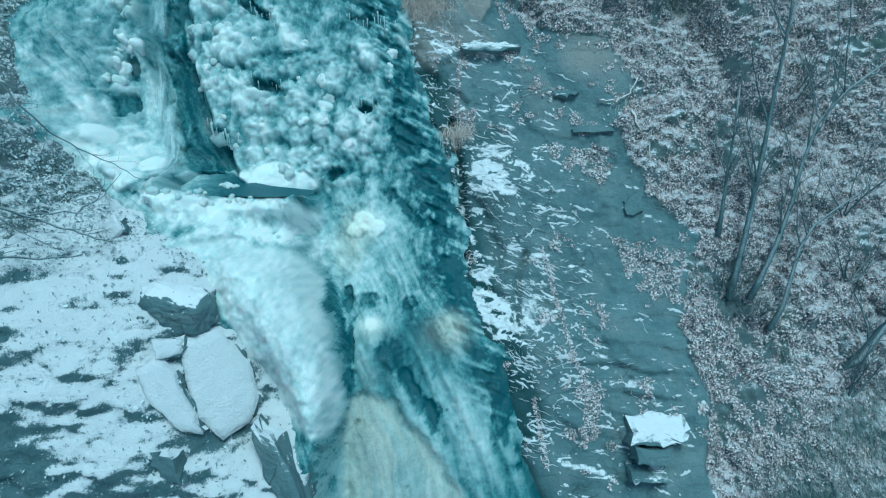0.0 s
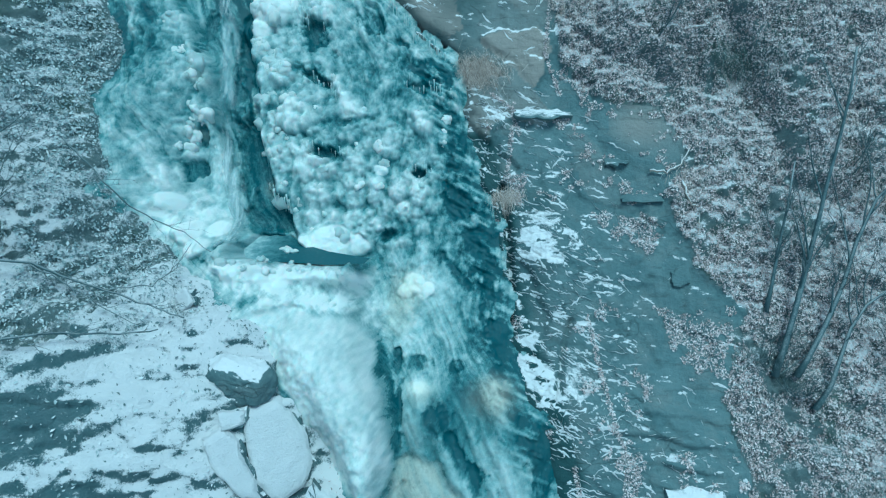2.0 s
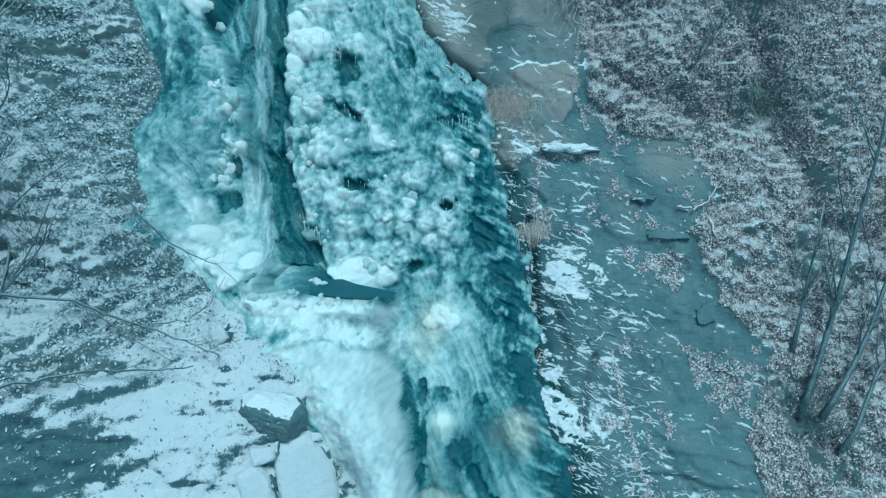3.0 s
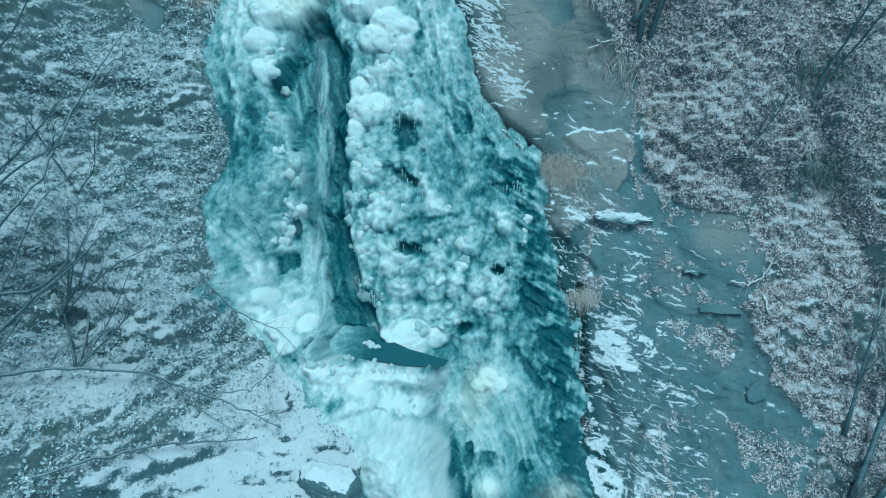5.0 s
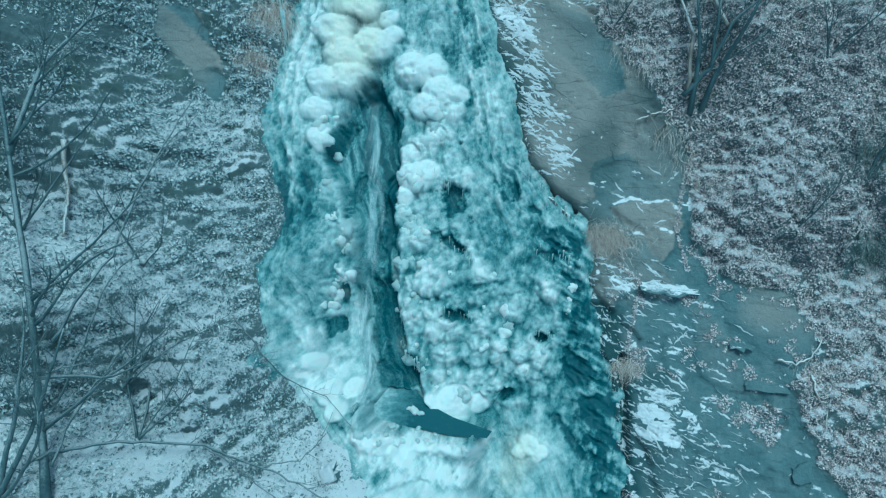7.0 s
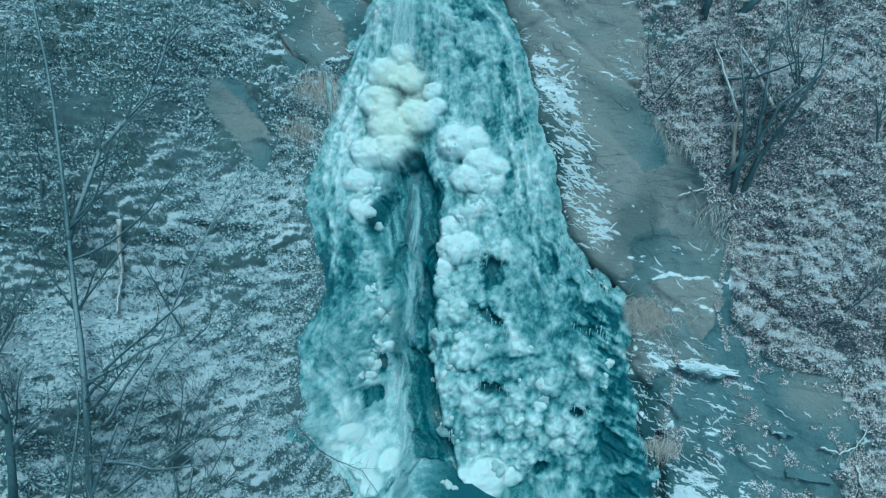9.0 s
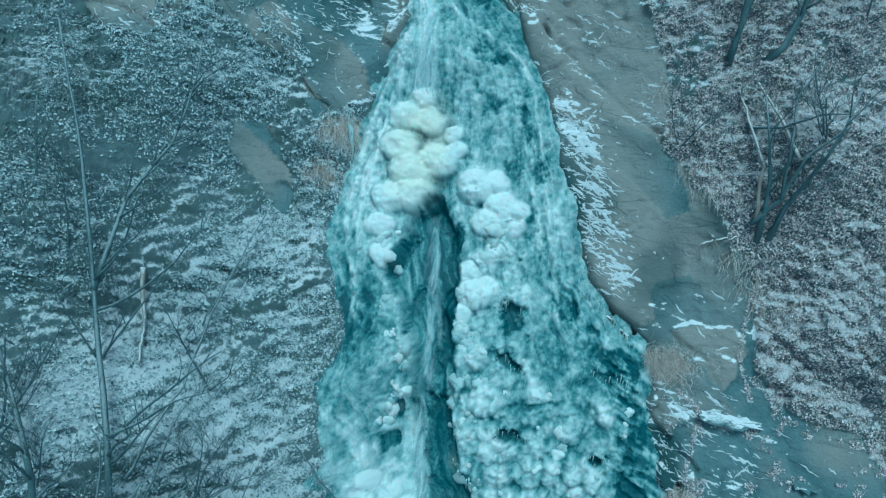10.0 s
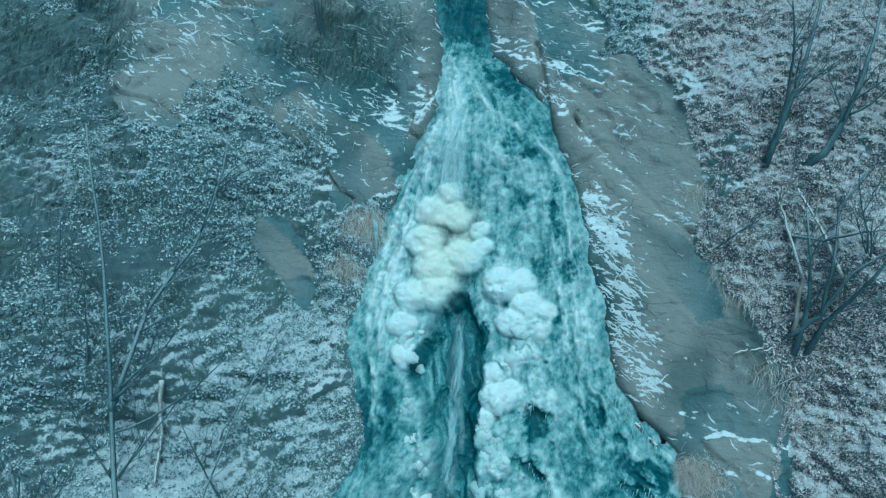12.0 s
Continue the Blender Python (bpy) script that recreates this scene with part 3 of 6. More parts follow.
blown, drifted = np.max(gusts[:2] + gusts[3:5] + gusts[7:], axis=0), np.max(gusts[:2] + gusts[3:5], axis=0)
slants = fbm((gu - 0.4 * gv) * 2.6, (gv + 0.42 * gu) * 12.0, 4, 145, 0.65)
lying = lying + soft(blown, -0.1, 0.14) * (-0.05 + 0.45 * soft(drifted, -0.05, 0.1) + 0.3 * soft(gusts[0], -0.1, 0.15) + 2.2 * slants) + 0.2 * bump(gu, gv, -3.6, 11.2, 0.7, 0.6) - 1.3 * soft(bare + 0.25 * fbm(gu * 3, gv * 4, 3, 146), -0.2, 0.2)
damp = np.clip(soft(near_line(gu, gv, [(1.7, 1.2), (2.0, -0.2), (2.1, -1.5), (2.7, -3.0), (3.3, -4.6)], 0.42), 0.15, 0.75) + 0.5 * soft(fbm(gu * 0.7, gv * 0.5, 3, 65), 0.1, 0.6) + 0.5 * soft(g_ice, -0.5, 0.1) + 0.8 * bump(gu, gv, -4.75, 2.4, 0.6, 0.9), 0, 0.85)
lying = lying + 0.35 * near_line(gu, gv, [(1.9, 1.2), (2.2, -0.2), (2.4, -1.5), (3.0, -3.0)], 0.35) * (fbm(gu * 3, gv * 3, 3, 67) + 0.5)
lying = lying - 0.1 * soft(-gu, 2.9, 4.0) * soft(gv, -3.0, -1.9) * (g_snow > -0.3)
lying = lying + 1.0 * (fbm(gu * 3.5, gv * 5, 3, 72) - 0.1) * (g_snow > -0.3) * soft(-gu, 2.4, 3.4) * soft(gv, -3.4, -2.4)
lying = lying - 0.3 * bump(gu, gv, -4.6, -1.7, 1.4, 0.9) - 0.3 * bump(gu, gv, -9.0, 4.6, 1.4, 1.8) - 0.22 * soft(-gu, 5.2, 6.2) * soft(gv, 2.0, 4.0) + 0.15 * bump(gu, gv, -4.95, 10.3, 0.3, 0.9) + 0.1 * bump(gu, gv, -3.5, 11.1, 0.4, 0.4)
lying = lying + near_line(gu, gv, [(-1.0, 7.9), (-0.55, 7.0), (-0.2, 6.1), (0.15, 5.1)], 0.3) * (0.05 + 2.4 * slants)
damp = np.clip(damp + bump(gu, gv, -3.0, 9.5, 0.7, 0.4, -45), 0, 0.85)
lying = lying + 0.85 * bump(gu, gv, -6.2, 0.2, 2.2, 1.8) - 0.4 * bump(gu, gv, 8.8, -5.2, 2.2, 1.5) - 0.9 * bump(gu, gv, 7.4, -4.0, 2.0, 1.8) - 0.8 * bump(gu, gv, 7.15, -2.85, 0.45, 0.35) - 0.4 * bump(gu, gv, 0.8, 6.2, 1.1, 2.2, 25) + 0.3 * bump(gu, gv, 2.0, 10.5, 1.5, 2.0) - 1.0 * bump(gu, gv, -11.6, 8.4, 2.4, 1.9) - 0.3 * bump(gu, gv, -9.2, 3.8, 1.3, 1.0) - 0.35 * bump(gu, gv, -9.4, 6.4, 1.3, 1.3) + (0.3 - 0.2 * soft(gu, 0.0, 2.0)) * fbm(gu * 1.7, gv * 1.7, 3, 71) * (g_snow < 0) - 0.2 * soft(gv, -2.2, -0.9) * (g_snow > -0.3)
tone, _ = facets(gu + 0.35 * (gv + 0.3 * gu), gv + 0.3 * gu, 1.25, 2)
lying = lying + 0.5 * (gu > -3.3) * soft(g_ice, -0.45, 0.0) * (0.3 + fbm(gu * 4, gv * 4, 3, 69))
snowy = {"snowy": lying, "wet": damp, "tone": (0.5 + tone) * (0.25 + 0.75 * soft(gv, -1.2, 1.5)) + 0.38 * bump(gu, gv, 0.6, 6.0, 1.0, 2.4, 25) + 0.4 * bump(gu, gv, -6.4, 5.1, 0.6, 0.9) + 0.3 * bump(gu, gv, -9.0, 9.0, 1.0, 1.4) + 0.6 * bump(gu, gv, 4.6, 1.8, 0.7, 0.5)}
tagged(sheet("rock_face", us, vs, gh, is_rock & ~left, ROCK, True, snowy), "grey layered cliff with snow on its ledges", "cliff", kind="structure")
tagged(sheet("rock_outcrop", us, vs, gh, is_rock & left, ROCK, True, snowy), "grey rock outcrop beside the frozen fall", "cliff", kind="structure")
tagged(sheet("ground_slope", us, vs, gh, ~is_rock & ~is_snow, SOIL, True, snowy), "steep soil slope with fallen leaves and snow", "slope", kind="structure")
tagged(sheet("snow_bank", us, vs, gh, is_snow, SNOWY, True, snowy), "snow-covered rocky bank below the fall", "snow bank", kind="structure")


def ground_at(u, v):
    """Height of the built ground at arrays of (u, v) within the fine part of the grid."""
    i, j = np.searchsorted(us, u) - 1, np.searchsorted(vs, v) - 1
    f, g = (u - us[i]) / (us[i + 1] - us[i]), (v - vs[j]) / (vs[j + 1] - vs[j])
    return (gh[j, i] * (1 - f) + gh[j, i + 1] * f) * (1 - g) + (gh[j + 1, i] * (1 - f) + gh[j + 1, i + 1] * f) * g


# ---- the frozen waterfall ----
# smooth cushions: across, up, radius
CUSHIONS = [(-3.65, 7.15, 0.26), (-3.9, 6.7, 0.36), (-3.5, 6.72, 0.34), (-3.95, 6.1, 0.4), (-3.2, 5.98, 0.42), (-3.66, 5.66, 0.44), (-3.5, 5.22, 0.46), (-3.9, 5.1, 0.4), (-3.0, 6.55, 0.22), (-2.9, 6.25, 0.22),
            (-2.42, 5.6, 0.42), (-2.02, 5.72, 0.3), (-1.9, 5.28, 0.36), (-1.52, 5.24, 0.24), (-2.1, 4.92, 0.34), (-4.0, 4.5, 0.3), (-3.8, 3.95, 0.3), (-2.28, 3.95, 0.26), (-2.08, 3.5, 0.36), (-2.25, 3.15, 0.24), (-1.85, 3.68, 0.24), (-1.84, 4.38, 0.24), (-2.5, 1.62, 0.24)]
KNOBS = [(-0.85, -0.62, 0.42), (-1.25, -0.7, 0.22), (-0.45, -0.62, 0.24), (0.6, -1.28, 0.25), (0.8, -1.38, 0.2), (0.46, -1.42, 0.18), (-2.95, -0.6, 0.26), (-3.3, -0.1, 0.2), (-2.7, -0.85, 0.22), (-2.6, -0.5, 0.2), (-0.1, 0.78, 0.13), (0.3, 0.1, 0.16)]
CAPS = CUSHIONS + KNOBS
CHAIN_LEFT = [(-3.95, 4.5), (-3.8, 3.9), (-3.6, 3.1), (-3.36, 2.6), (-3.15, 2.3), (-3.1, 1.85), (-3.25, 1.3), (-3.2, 0.85)]
CHAIN_RIGHT = [(-2.4, 5.6), (-1.9, 5.3), (-2.05, 4.9), (-1.85, 4.4), (-2.2, 3.8), (-2.1, 3.3), (-2.15, 2.4), (-2.0, 1.4), (-1.75, 0.8), (-1.55, 0.2), (-1.2, -0.25)]
# hollows behind the running water, darkened to paint their shade; clearer, darker ice
SHADED_RECESS = [(-3.1, 5.0, 0.22, 0.3, 0), (-3.58, 4.0, 0.15, 0.6, -14), (-3.16, 3.1, 0.14, 0.45, -6), (-2.48, 3.0, 0.17, 0.75, 0), (-2.4, 0.75, 0.24, 0.65, 4), (-2.6, 2.0, 0.14, 0.5, 0), (-2.05, -0.1, 0.3, 0.55, 8), (-1.75, -0.3, 0.2, 0.35, 0), (-2.62, 4.5, 0.12, 0.5, 0), (-3.1, 1.15, 0.09, 0.26, 0), (-3.1, 0.56, 0.1, 0.2, 0),
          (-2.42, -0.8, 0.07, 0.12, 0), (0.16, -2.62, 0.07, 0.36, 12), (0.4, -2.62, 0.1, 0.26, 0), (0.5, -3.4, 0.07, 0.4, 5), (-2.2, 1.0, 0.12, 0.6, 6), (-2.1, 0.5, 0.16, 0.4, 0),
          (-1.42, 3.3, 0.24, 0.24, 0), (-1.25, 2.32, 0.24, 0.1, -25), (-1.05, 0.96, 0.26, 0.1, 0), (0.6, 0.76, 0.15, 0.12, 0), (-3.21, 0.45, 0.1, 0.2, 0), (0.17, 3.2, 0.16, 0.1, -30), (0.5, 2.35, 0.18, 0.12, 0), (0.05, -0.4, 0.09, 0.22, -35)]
CLEAR_HIGH = [(-1.24, 2.3, 0.3, 0.13, -25), (-1.4, 3.2, 0.36, 0.36, 0), (0.5, 2.75, 0.4, 0.2, -25), (0.95, 2.4, 0.36, 0.26, 0), (-4.5, 2.4, 0.36, 0.75, 10), (-1.25, 6.2, 0.2, 0.4, 0), (-1.3, 5.1, 0.16, 0.5, 0), (-1.65, 6.95, 0.16, 0.4, 10), (-2.45, 7.35, 0.4, 0.2, -40), (-1.72, 6.05, 0.16, 0.3, 0), (-2.55, 8.3, 0.4, 0.2, -35), (-4.4, 11.2, 0.5, 0.8, 0), (-4.4, 12.6, 0.8, 1.2, 0), (-3.3, 9.85, 0.75, 0.24, -40), (-0.4, 3.5, 0.3, 0.2, 0), (-0.6, 1.62, 0.4, 0.1, 20)]
CLEAR_LOW = [(-0.95, 0.96, 0.4, 0.12, 0), (0.62, 0.75, 0.22, 0.18, 0), (0.03, -0.43, 0.12, 0.26, -35), (1.4, 0.15, 0.5, 0.3, -35), (1.75, -0.6, 0.4, 0.5, -10), (2.0, -1.3, 0.3, 0.6, 0), (2.15, -2.1, 0.22, 0.5, 10), (1.3, -1.05, 0.6, 0.12, -45), (1.55, -4.2, 0.2, 0.75, 38), (1.15, -3.65, 0.26, 0.34, 30), (2.95, -4.3, 0.22, 0.9, 10), (1.45, -2.75, 0.14, 0.12, 0), (0.7, -2.68, 0.3, 0.14, 0)]
CLEAR = CLEAR_HIGH + CLEAR_LOW
WHITE = [(-4.05, 9.0, 0.13, 1.0, 20), (-3.75, 7.8, 0.34, 1.1, 8), (-4.0, 9.0, 0.2, 0.9, 12), (-0.88, -0.6, 0.45, 0.2, -8), (0.8, -3.06, 0.26, 0.12, 0), (-3.1, -0.5, 0.6, 0.5, 30), (-0.72, 2.0, 0.14, 0.75, 35), (-1.6, -0.62, 0.1, 0.1, 0), (-2.72, 1.0, 0.2, 1.2, 0), (-2.85, 4.2, 0.14, 0.8, 8), (-2.78, 2.6, 0.14, 0.9, 0), (-1.2, -1.35, 1.1, 0.25, 0), (-4.4, 5.4, 0.3, 0.9, 0)]
DRAPE = [(-4.5, 4.3, 0.5, 1.6, 0), (-1.3, 5.9, 0.8, 1.8, 20), (-0.4, 3.6, 0.8, 1.0, 20), (-4.3, 6.6, 0.4, 1.2, 0), (2.2, -4.0, 1.2, 1.6, 20), (0.5, -1.9, 0.5, 0.6, 0), (-3.7, 8.3, 0.6, 1.5, 0), (-3.8, 1.0, 0.6, 1.2, 30), (-2.0, 7.4, 0.9, 1.2, 25), (-4.2, 3.0, 0.5, 0.8, 0)]
# thin white strands of frozen spray along the outer side
STRANDS = [[(-3.6, 9.3), (-3.1, 8.9), (-2.4, 8.6), (-1.9, 8.3), (-1.5, 7.6), (-1.25, 6.5), (-0.95, 5.3), (-0.55, 3.6), (-0.4, 2.4)], [(-4.1, 8.6), (-4.5, 7.2), (-4.65, 6.0), (-4.7, 4.6), (-4.3, 3.5), (-4.1, 2.6)], [(-2.6, 8.4), (-2.0, 7.6), (-1.55, 6.4), (-1.0, 4.6)], [(-4.2, 6.4), (-4.45, 5.2), (-4.35, 4.0)],
           [(-4.8, 1.5), (-4.1, 0.95), (-3.6, 0.5), (-3.4, 0.0)]]
SIDES = ([(-4.75, 13.0), (-4.6, 10.0), (-4.25, 8.9), (-4.65, 6.6), (-4.85, 4.3), (-4.4, 2.5), (-4.6, 1.5), (-3.86, 0.1), (-2.95, -1.05), (-1.3, -2.35), (-0.6, -3.5), (0.1, -4.9), (0.3, -8.0)],
         [(-4.2, 13.0), (-3.6, 10.1), (-2.43, 9.25), (-1.54, 8.05), (-0.65, 6.0), (0.0, 4.05), (1.2, 2.5), (1.4, 0.7), (1.8, -0.5), (2.05, -2.1), (2.95, -3.8), (3.6, -5.9), (4.4, -8.0)])
POOL_Z = 6.02


def pool_level(v):
    return (POOL_Z - ORIGIN[2] - v * AX_V[2]) / AX_N[2]


def domes(u, v, caps):
    """Height of the highest round cap, and how near its middle one is."""
    best, mid_way = np.zeros_like(u), np.zeros_like(u)
    for cu, cv, r in caps:
        d2 = np.maximum(1 - ((u - cu) / r) ** 2 - ((v - cv) * 1.1 / r) ** 2, 0)
        best, mid_way = np.maximum(best, r * d2 ** 0.6), np.maximum(mid_way, d2)
    return best, mid_way


iu, iv = np.arange(-5.7, 4.9, 0.023), np.arange(-7.6, 13.3, 0.023)
mu, mv = np.meshgrid(iu, iv)
m_ice = zones(mu, mv)[0]
wu, wv = mu + 0.12 * fbm(mu * 2.2, mv * 2.2, 3, 91), mv + 0.12 * fbm(mu * 2.2, mv * 2.2, 3, 92)
m_ice = m_ice + 0.16 * fbm(mu * 4, mv * 3, 4, 107, 0.6)
core = soft(m_ice, 0.0, 0.4)
side_l, side_r = line_at(SIDES[0], mv), line_at(SIDES[1], mv)
lane = 4.8 * (mu - side_l) / (side_r - side_l) + 0.22 * fbm(mu * 1.3, mv * 0.9, 4, 96) + 0.05 * fbm(mu * 6, mv * 3, 2, 99)
flow, fine_flow = fbm(lane * 3.2, mv * 0.4, 4, 73), fbm(lane * 11.0, mv * 0.8, 4, 75, 0.6)
drape = np.clip(sum(bump(wu, wv, *c) for c in DRAPE), 0, 1)
column = soft(inside(wu, wv, COLUMN_RING), -0.06, 0.12)
ramp_k = soft(inside(wu, wv, RAMP_RING), -0.05, 0.06)
silt_k = soft(inside(wu, wv, SILT_RING) + 0.08 * fbm(mu * 3, mv * 2, 3, 148), -0.12, 0.14)
field = soft(inside(wu, wv, FIELD_RING), -0.3, 0.25)
shelf_k = soft(inside(wu, wv, SHELF_RING), -0.08, 0.1)
edge_k = np.clip(near_line(mu, mv, [(0.9, 2.7), (1.45, 0.7), (1.85, -0.4), (2.1, -1.5), (2.3, -2.4), (2.95, -4.2)], 0.42), 0, 1)
torn = 0.9 * fbm(mu * 5, mv * 4, 5, 93, 0.68)
clear = soft(np.max([bump(wu, wv, *c) for c in CLEAR], axis=0) + 0.85 * torn, 0.25, 0.8)
# shade painted into the hollows and along the ramp's right edge
shaded_recess = soft(np.maximum(np.max([bump(mu, mv, *c) for c in SHADED_RECESS], axis=0), 0.75 * near_line(mu, mv, [(0.1, -2.4), (0.34, -3.0), (0.5, -3.6), (0.52, -4.1)], 0.06)) + 0.75 * torn, 0.34, 0.66)
white = np.clip(np.max([bump(wu, wv, *c) for c in WHITE], axis=0), 0, 1)
strand = np.max([near_line(mu + 0.07 * fbm(mu * 3, mv * 3, 3, 111), mv, line, 0.045) + 0.55 * near_line(mu + 0.2 * fbm(mu * 2.5, mv * 2, 3, 112 + k), mv, line, 0.03) + 0.5 * near_line(mu + 0.4 * fbm(mu * 2, mv * 1.2, 3, 122 + k), mv, line, 0.03) for k, line in enumerate(STRANDS)], axis=0)
strand = np.clip(strand, 0, 1) * soft(fbm(lane * 2, mv * 1.4, 3, 131), -0.5, 0.2)
# crowds of puffs, grown one on another
ru, rv = mu + 0.07 * fbm(mu * 5, mv * 5, 3, 95), mv + 0.07 * fbm(mu * 5, mv * 5, 3, 97)
big, small, tiny = bubbles(wu, wv * 0.85, 0.36, 5, 0.8, 0.75), bubbles(ru, rv * 0.85, 0.18, 9, 0.8, 0.8), bubbles(ru, rv * 0.85, 0.085, 13, 0.75, 0.85)
dust = fbm(mu * 11, mv * 8, 3, 141, 0.65)
patch = soft(fbm(mu * 1.8, mv * 1.6, 3, 142), -0.35, 0.35)
puff = 0.5 * big * (0.4 + 0.8 * patch) + 0.6 * small * (0.45 + 0.7 * patch) + 0.6 * tiny + 0.03 * dust
# white tops, darker gaps: the shade between puffs is put into the colour
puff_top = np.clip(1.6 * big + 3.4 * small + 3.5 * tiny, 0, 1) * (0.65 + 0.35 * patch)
cap_h, cap_mid = domes(mu + 0.06 * fbm(mu * 3.6, mv * 3.6, 4, 103), mv + 0.06 * fbm(mu * 3.6, mv * 3.6, 4, 104), CAPS)
on_cap = soft(cap_mid, 0.0, 0.3)
chains = np.maximum.reduce([near_line(wu, wv, CHAIN_LEFT, 0.24), near_line(wu, wv, CHAIN_RIGHT, 0.36), 0.85 * bump(wu, wv, -3.4, -0.2, 0.6, 0.7, 30), 0.8 * bump(wu, wv, -1.5, 3.4, 0.7, 0.7), 0.7 * bump(wu, wv, -1.6, 5.0, 0.6, 0.7), 0.7 * bump(wu, wv, -3.9, 4.4, 0.35, 0.8)])
bulby = np.maximum.reduce([chains, 0.95 * field, 0.6 * bump(wu, wv, -2.3, 7.7, 0.9, 1.3, 25), 0.45 * bump(wu, wv, 0.7, -1.2, 0.9, 0.7), 0.3 * (1 - drape) * soft(mv, -1.2, -0.4) * (1 - column), 0.5 * shelf_k])
bulby = bulby * (1 - 0.9 * ramp_k) * (1 - silt_k) * (1 - 0.7 * edge_k)
crust = fbm(mu * 5, mv * 4, 5, 79, 0.65)
feather = fbm((mu - 0.3 * mv) * 3.0, (mv + 0.45 * mu) * 11.0, 3, 133)
calm = (1 - 0.92 * ramp_k) * (1 - 0.85 * silt_k) * (1 - 0.7 * column) * (1 - 0.7 * shaded_recess) * (1 - 0.75 * on_cap)
d_ramp = inside(mu + 0.04 * fbm(mu * 3, mv * 3, 3, 98), mv, RAMP_RING)
ice_h = 0.26 * soft(m_ice, -0.1, 0.5) - 0.06 + 0.75 * cap_h * (1 + 0.2 * fbm(mu * 5, mv * 5, 3, 135)) + 0.05 * on_cap * fbm(mu * 6, mv * 6, 4, 136, 0.6)
ice_h = ice_h + core * calm * (bulby * puff + (1 - bulby) * (0.10 * flow + 0.06 * fine_flow * (0.4 + drape) + 0.25 * tiny) + 0.04 * crust + 0.06 * strand + 0.11 * edge_k * feather + 0.012 * fbm(mu * 14, mv * 10, 2, 106))
ice_h = ice_h - 0.26 * column - 0.06 * clear * core - 0.08 * shaded_recess * core - 0.10 * silt_k + 0.14 * soft(inside(mu, mv, SILT_RING), 0.0, 0.5)
ice_h = ice_h + 0.34 * soft(d_ramp, -0.05, 0.5) + ramp_k * (0.05 * fbm(mu * 1.6, mv * 1.0, 5, 81, 0.6) + 0.03 * fbm(mu * 13, mv * 10, 3, 82))
# ridges of the lower curtain fan out downhill
ridge = fbm((mu + 0.42 * (mv + 3.0)) * 2.7, (mv - 0.3 * mu) * 0.45, 3, 137, 0.42)
cream = bump(wu, wv, 0.75, -1.7, 0.75, 0.95, 25)
low_k = soft(-mv, 2.6, 3.3) * (1 - ramp_k) * (1 - silt_k) * soft(mu, 0.3, 0.6)
ice_h = ice_h - 0.7 * low_k * core * calm * (1 - bulby) * (0.10 * flow + 0.06 * fine_flow * (0.4 + drape)) + low_k * (0.16 * ridge + 0.25 * soft(bump(mu, mv, 1.0, -3.45, 0.5, 0.5, 20), 0.1, 0.9) + 0.2 * bump(mu, mv, 2.2, -3.6, 0.35, 0.9, 15))
shelf = near_line(wu, wv, [(-1.9, -1.86), (-1.5, -1.74), (-0.9, -1.66), (-0.3, -1.8), (-0.05, -2.05)], 0.12)
ice_h = ice_h + 0.13 * shelf + 0.3 * small * shelf_k
ice_top = base(mu, mv) + ice_h
# the bowl of the pool, its iced rim, and the curtain under it
in_pool = inside(wu, wv, POOL_RING)
front = soft(-in_pool, 0.75, 0.05) * soft(-mv, 0.86, 1.0) * soft(-mu, 0.1, 0.4)
ice_top = ice_top + front * np.maximum(pool_level(np.maximum(mv, -1.3)) + 0.04 - ice_top, 0) + front * soft(-in_pool, 0.4, 0.12) * (0.7 * small + 0.6 * tiny)
rim = near_line(mu, mv, [(-2.4, -1.18), (-1.9, -1.2), (-1.2, -1.18), (-0.6, -1.18), (-0.3, -1.28)], 0.13)
sunk = soft(in_pool, -0.05, 0.05)
ice_top = ice_top * (1 - sunk) + sunk * np.minimum(ice_top, pool_level(mv) - 0.18)
frost_shade = 0.30 + (0.16 * crust + 0.26 * dust) * (1 - 0.6 * low_k) + 0.12 * fbm(mu * 0.9, mv * 0.5, 4, 77) + (1 - bulby) * (0.20 * flow + 0.22 * fine_flow) * (1 - 0.6 * low_k) + bulby * (-0.17 + 0.68 * puff_top) + 0.10 * chains
frost_shade = frost_shade - clear * (0.34 - 0.3 * fbm(mu * 8, mv * 5, 4, 108, 0.65)) + 0.06 * drape + 0.30 * white * (0.8 + 0.5 * fine_flow) + 0.26 * strand * (1 - on_cap) + 0.4 * rim
frost_shade = frost_shade - 0.36 * bump(wu, wv, -4.25, 2.6, 0.5, 0.85) * (1 - 0.7 * strand)
frost_shade = frost_shade + edge_k * (-0.24 + 0.65 * feather) + shelf_k * (0.14 + 0.4 * crust) + 0.25 * shelf
frost_shade = frost_shade * (1 - 0.6 * soft(mv, 10.2, 11.0)) + 0.08 * bump(wu, wv, -2.3, 7.7, 0.9, 1.3, 25)
frost_shade = frost_shade * (1 - ramp_k) + ramp_k * (0.72 + 0.16 * fbm(mu * 18, mv * 14, 3, 147) + 0.12 * fbm(mu * 2.2, mv * 2.2, 4, 138) + 0.25 * fbm(mu * 13, mv * 9, 3, 83) * soft(-mv, 1.8, 4.4) - 0.35 * soft(-mv, 4.1, 4.7) * (0.5 + fbm(mu * 9, mv * 3, 3, 139)))
frost_shade = frost_shade * (1 - 0.7 * cream) + 0.7 * cream * (0.50 + 0.3 * crust + 0.25 * flow + 0.3 * small) * (1 - 0.5 * clear)
